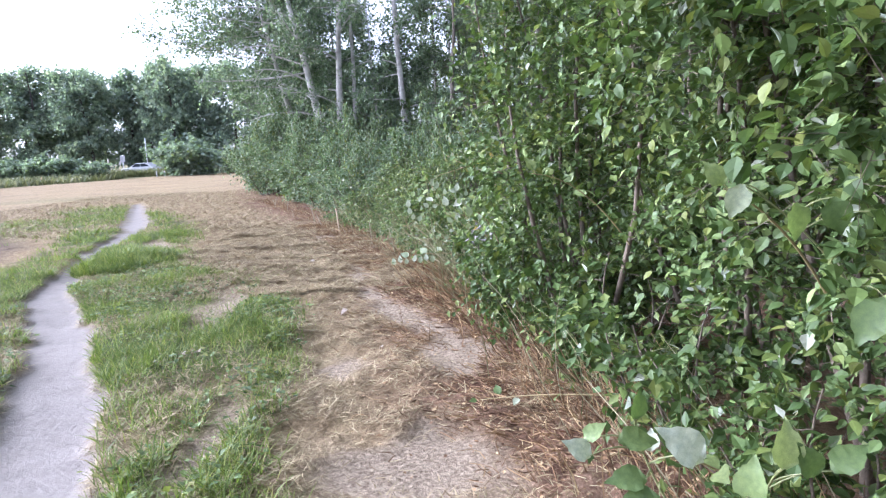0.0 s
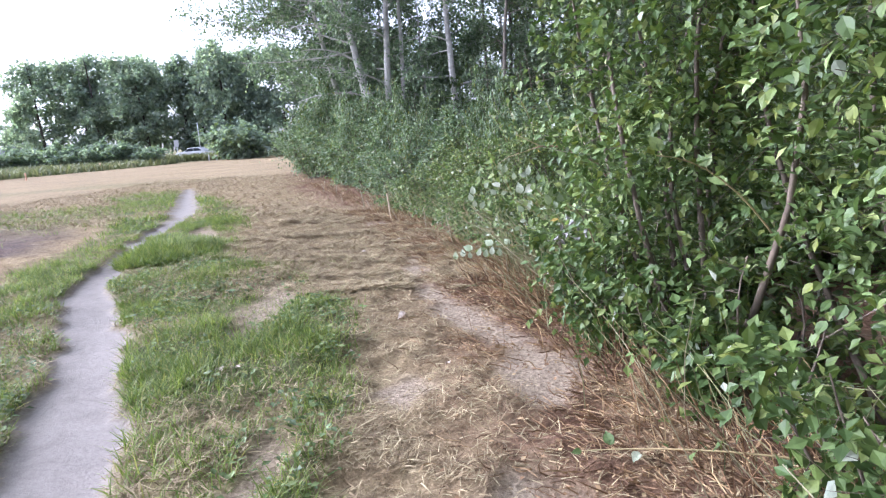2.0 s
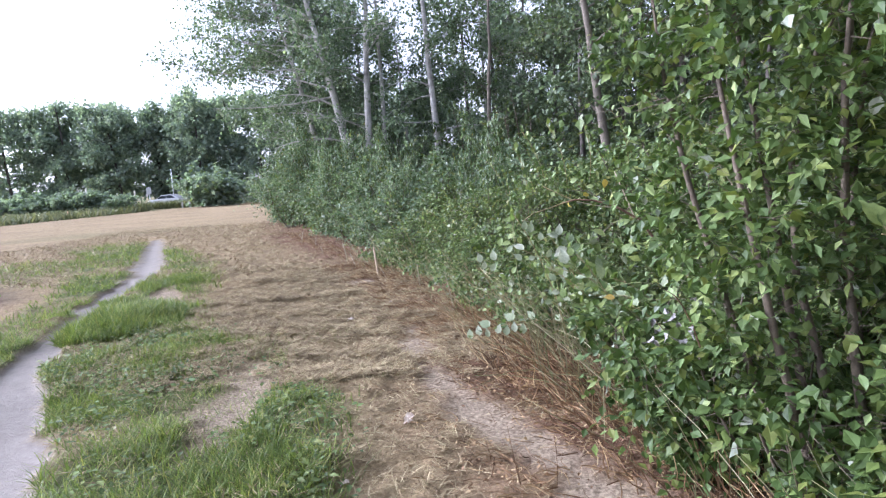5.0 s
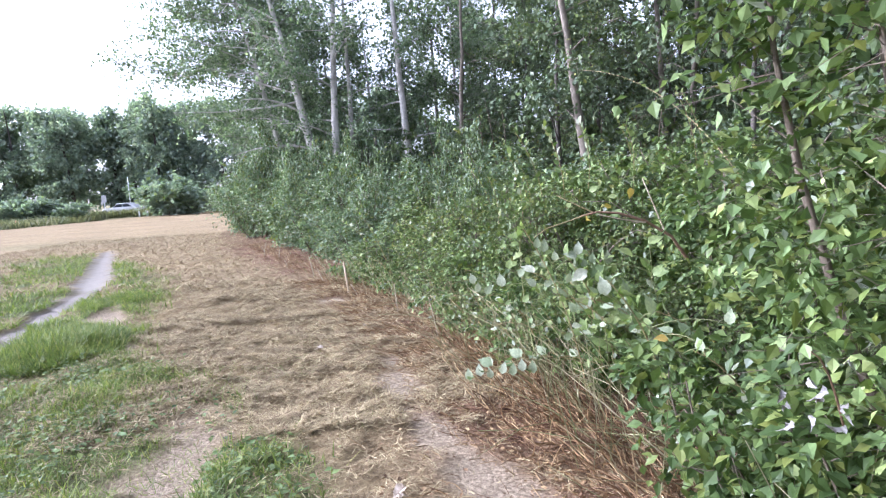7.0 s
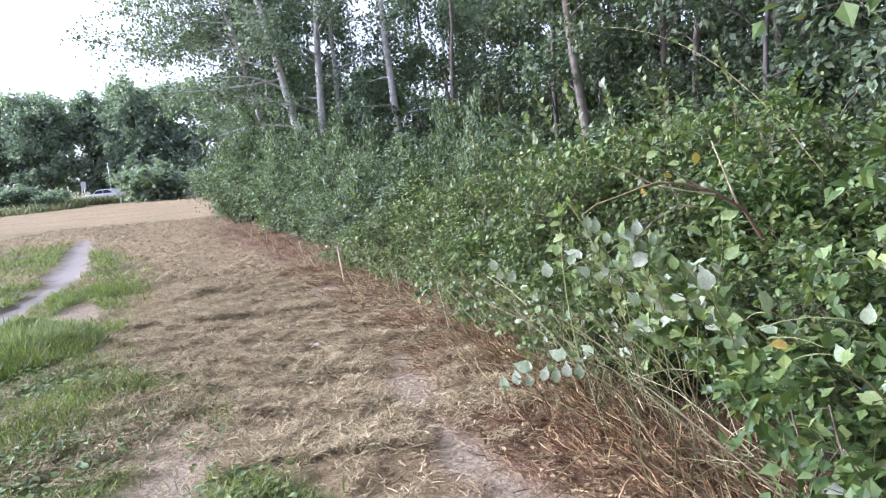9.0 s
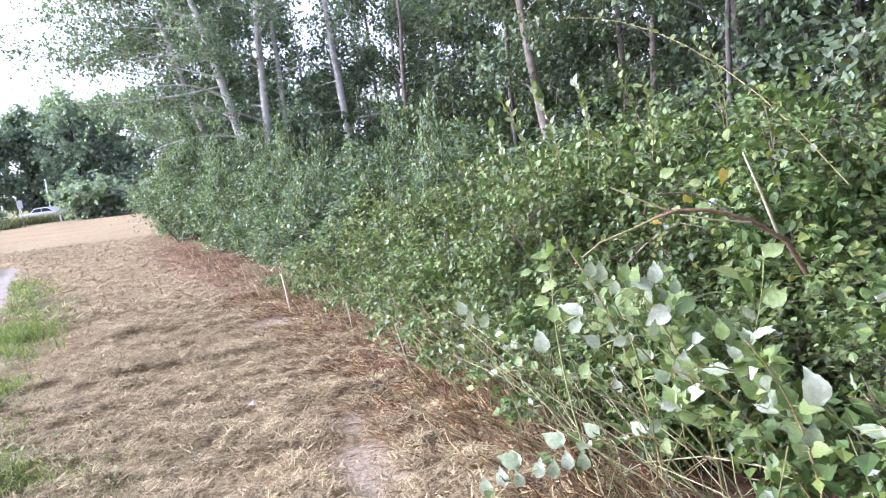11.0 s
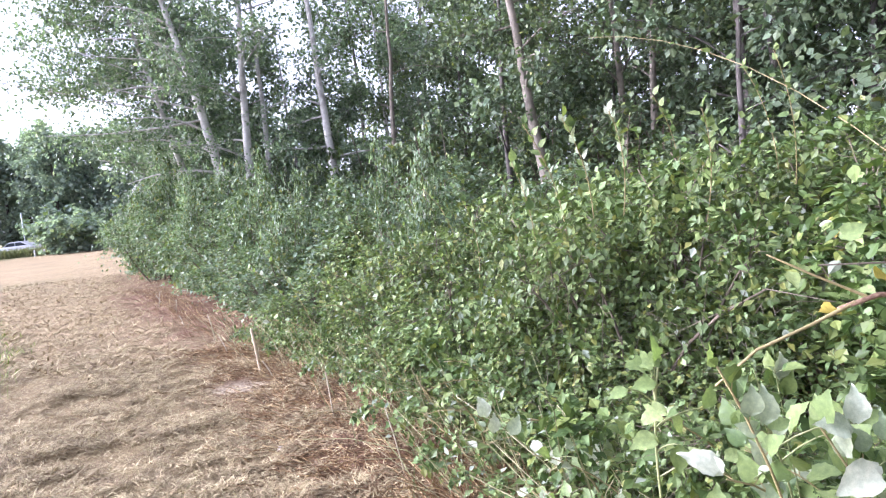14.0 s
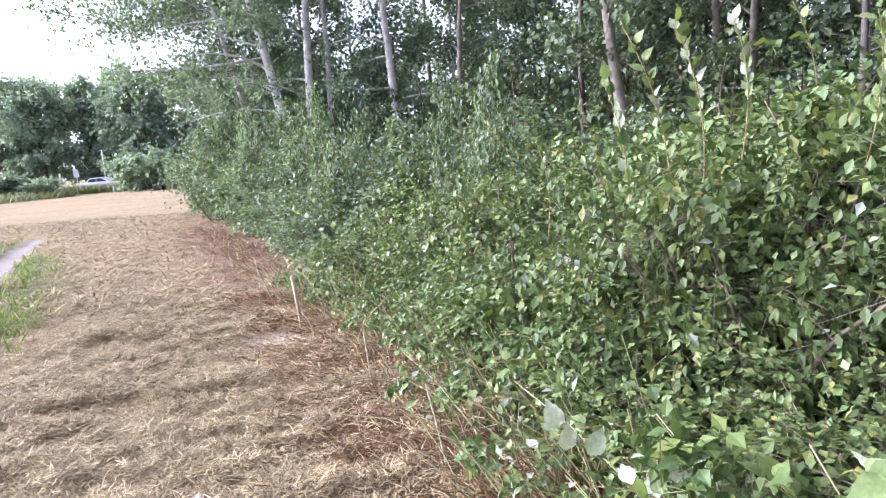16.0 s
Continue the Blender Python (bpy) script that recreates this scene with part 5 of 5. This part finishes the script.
sprig("bramble sprig with upturned white leaves over the stalks", (0.35, 6.35, 0.35), [
    ((-0.32, 6.2, 0.95), (-0.2, 0, 1), 0.078, W), ((-0.28, 6.2, 1.05), (0.2, 0, 1), 0.062, L), ((-0.22, 6.2, 1.0), (0.5, 0, 1), 0.062, P), ((-0.13, 6.2, 0.94), (-0.6, 0, 0.6), 0.070, W), ((-0.08, 6.2, 0.94), (0.9, 0, 0.4), 0.055, P),
    ((0.05, 6.2, 0.95), (0.3, 0, 0.6), 0.062, P), ((0.15, 6.2, 0.79), (0.2, 0, 1), 0.094, W), ((0.10, 6.2, 0.78), (-0.6, 0, 0.7), 0.070, P), ((0.07, 6.2, 0.69), (0.8, 0, 0.1), 0.062, P), ((0.02, 6.2, 0.62), (0.6, 0, 0.3), 0.062, P), ((-0.2, 6.2, 0.85), (0.3, 0, 0.6), 0.055, L)])
sprig("bramble sprig with white-backed and yellow leaves", (0.75, 5.7, 0.4), [
    ((0.05, 5.4, 1.02), (-0.3, 0, 1), 0.088, W), ((0.25, 5.4, 0.92), (-0.2, 0, 1), 0.096, P), ((0.6, 5.4, 0.85), (0.1, 0, 1), 0.072, P), ((0.45, 5.4, 0.78), (0.3, 0, 0.9), 0.072, G), ((0.32, 5.4, 0.8), (-0.9, 0, 0.2), 0.064, Y), ((0.55, 5.45, 0.72), (0.4, 0, -0.8), 0.072, G)], 0.004)
sprig("bramble shoot with upright white-backed leaflets", (0.2, 6.6, 0.5), [
    ((-0.04, 6.4, 1.11), (0.1, 0, 1), 0.082, P), ((-0.05, 6.4, 1.1), (-0.9, 0, 0.3), 0.054, P), ((-0.03, 6.4, 1.1), (0.9, 0, 0.3), 0.054, L), ((0.17, 6.4, 1.08), (0.05, 0, 1), 0.082, W), ((0.16, 6.4, 1.07), (-1, 0, 0.35), 0.082, W), ((0.18, 6.4, 1.08), (0.9, 0, 0.5), 0.054, L)])
sprig("bramble shoot with large white and green leaves", (0.6, 6.65, 0.4), [
    ((0.22, 6.4, 0.98), (-0.9, 0, -0.5), 0.111, P), ((0.44, 6.4, 0.80), (0.1, 0, 1), 0.111, P), ((0.63, 6.4, 0.92), (0.4, 0, 0.6), 0.093, L), ((0.40, 6.4, 0.72), (-0.4, 0, -0.8), 0.102, G), ((0.5, 6.4, 1.05), (-0.7, 0, 0.5), 0.111, L), ((0.6, 6.4, 1.12), (0.7, 0, 0.4), 0.102, L),
    ((0.32, 6.4, 1.0), (-0.7, 0, -0.4), 0.102, G), ((0.36, 6.4, 0.86), (-0.9, 0, -0.3), 0.102, G), ((0.52, 6.4, 0.78), (0.8, 0, -0.3), 0.102, G)])
sprig("tall lime-green shoot with large lobed leaves", (-0.05, 6.72, 0.3), [
    ((-0.148, 6.650, 1.183), (0.1, -0.1, 0.9), 0.075, "light_lobed"), ((-0.136, 6.650, 1.195), (-1, 0, 0.1), 0.070, "light_lobed"), ((-0.159, 6.650, 1.183), (-1, -0.1, 0.35), 0.064, "light_lobed"), ((-0.148, 6.650, 1.142), (-1, 0, 0.0), 0.064, L), ((-0.229, 6.633, 1.142), (-0.9, 0, -0.2), 0.052, L),
    ((-0.130, 6.650, 1.079), (-1, -0.1, -0.35), 0.070, "light_lobed"), ((-0.171, 6.621, 1.021), (-1, -0.2, -0.1), 0.075, L), ((-0.113, 6.650, 1.050), (0.5, 0, -0.7), 0.058, L), ((-0.113, 6.621, 0.992), (-0.2, -0.3, -0.8), 0.070, G), ((0.003, 6.621, 0.934), (0.8, 0, 0.3), 0.058, L), ((-0.026, 6.650, 1.061), (0.5, 0, 0.9), 0.064, L)], 0.005)
sprig("low bramble sprig with white-backed leaves over the stalks", (0.1, 7.9, 0.15), [
    ((-0.38, 7.7, 0.73), (-0.3, 0, 1), 0.09, W), ((-0.36, 7.7, 0.66), (0.2, 0, 1), 0.08, P), ((-0.29, 7.7, 0.64), (0.5, 0, 0.8), 0.09, P), ((-0.1, 7.7, 0.48), (-0.2, 0, 1), 0.08, P), ((-0.06, 7.7, 0.55), (1, 0, 0.3), 0.08, P), ((0.05, 7.7, 0.47), (0.0, 0, 1), 0.11, W), ((0.11, 7.7, 0.46), (0.3, 0, 1), 0.1, P), ((-0.05, 7.7, 0.44), (0.7, 0, 0.1), 0.09, P)])
withered = thing("withered_sprig", "withered grey-white dead leaves hanging in the hedge", "leaves", (0.26, 4.25, 0.95))
g = Geo()
tube(g, bend((0.15, 0.1, -0.15), (-0.02, -0.02, 0.12), (0, 0, 0.05), 5), np.linspace(0.004, 0.002, 5), 5)
part("stem", g, BRANCH, withered, smooth=True)
for i in range(11):
    g = Geo().add(LEAF_BIG[0] * [0.7, 1, 3.0] * rng.uniform(0.035, 0.055), LEAF_BIG[1])
    ob = part("leaf", g, GREY_LEAF, withered)
    ob.matrix_basis = pose(*rng.uniform(-0.09, 0.09, 3), rng.uniform(-160, -60), rng.uniform(-40, 40), rng.uniform(0, 360))

for i in range(9):
    y = 7.4 + 0.42 * i + rng.uniform(-0.15, 0.15)
    x = hedge_x(y) + rng.uniform(0.65, 0.9)
    cane(B, "low bramble cane with pale leaves trailing over the hedge foot", (x, y, 0.12), (x - rng.uniform(0.4, 0.65), y + rng.uniform(-0.2, 0.2), rng.uniform(0.2, 0.5)), (0, 0, 0.13), 8, 0.058, [G, L, P, G, L], rng, 0.004, 0.35)

# ---- fallen leaves ----
for x, y, s, lab in ((-1.98, 4.5, 0.08, "whitish fallen leaf on the grass"), (-1.88, 4.55, 0.07, "whitish fallen leaf on the grass"), (-0.92, 5.69, 0.09, "curled dry leaf on the hay"), (-0.95, 5.6, 0.07, "curled dry leaf on the hay"),
                     (-1.85, 8.77, 0.08, "pale dry leaf on the hay"), (-1.78, 8.72, 0.06, "pale dry leaf on the hay"), (-1.2, 4.9, 0.05, "small dry leaf on the hay"), (-0.5, 4.6, 0.05, "small dry leaf on the hay"), (-1.5, 9.6, 0.05, "small dry leaf on the hay")):
    g = Geo().add(LEAF_BIG[0] * [1, 1, 2.5] * s + [0, 0, 0.012], LEAF_BIG[1])
    ob = tagged(part("fallen_leaf", g, DEAD_LEAF, None), lab, "leaf", "fallen leaves")
    ob.matrix_basis = pose(x, y, float(height_of(np.array([x]), np.array([y]))[0]) + 0.02, rng.uniform(-15, 25), rng.uniform(-20, 20), rng.uniform(0, 360))
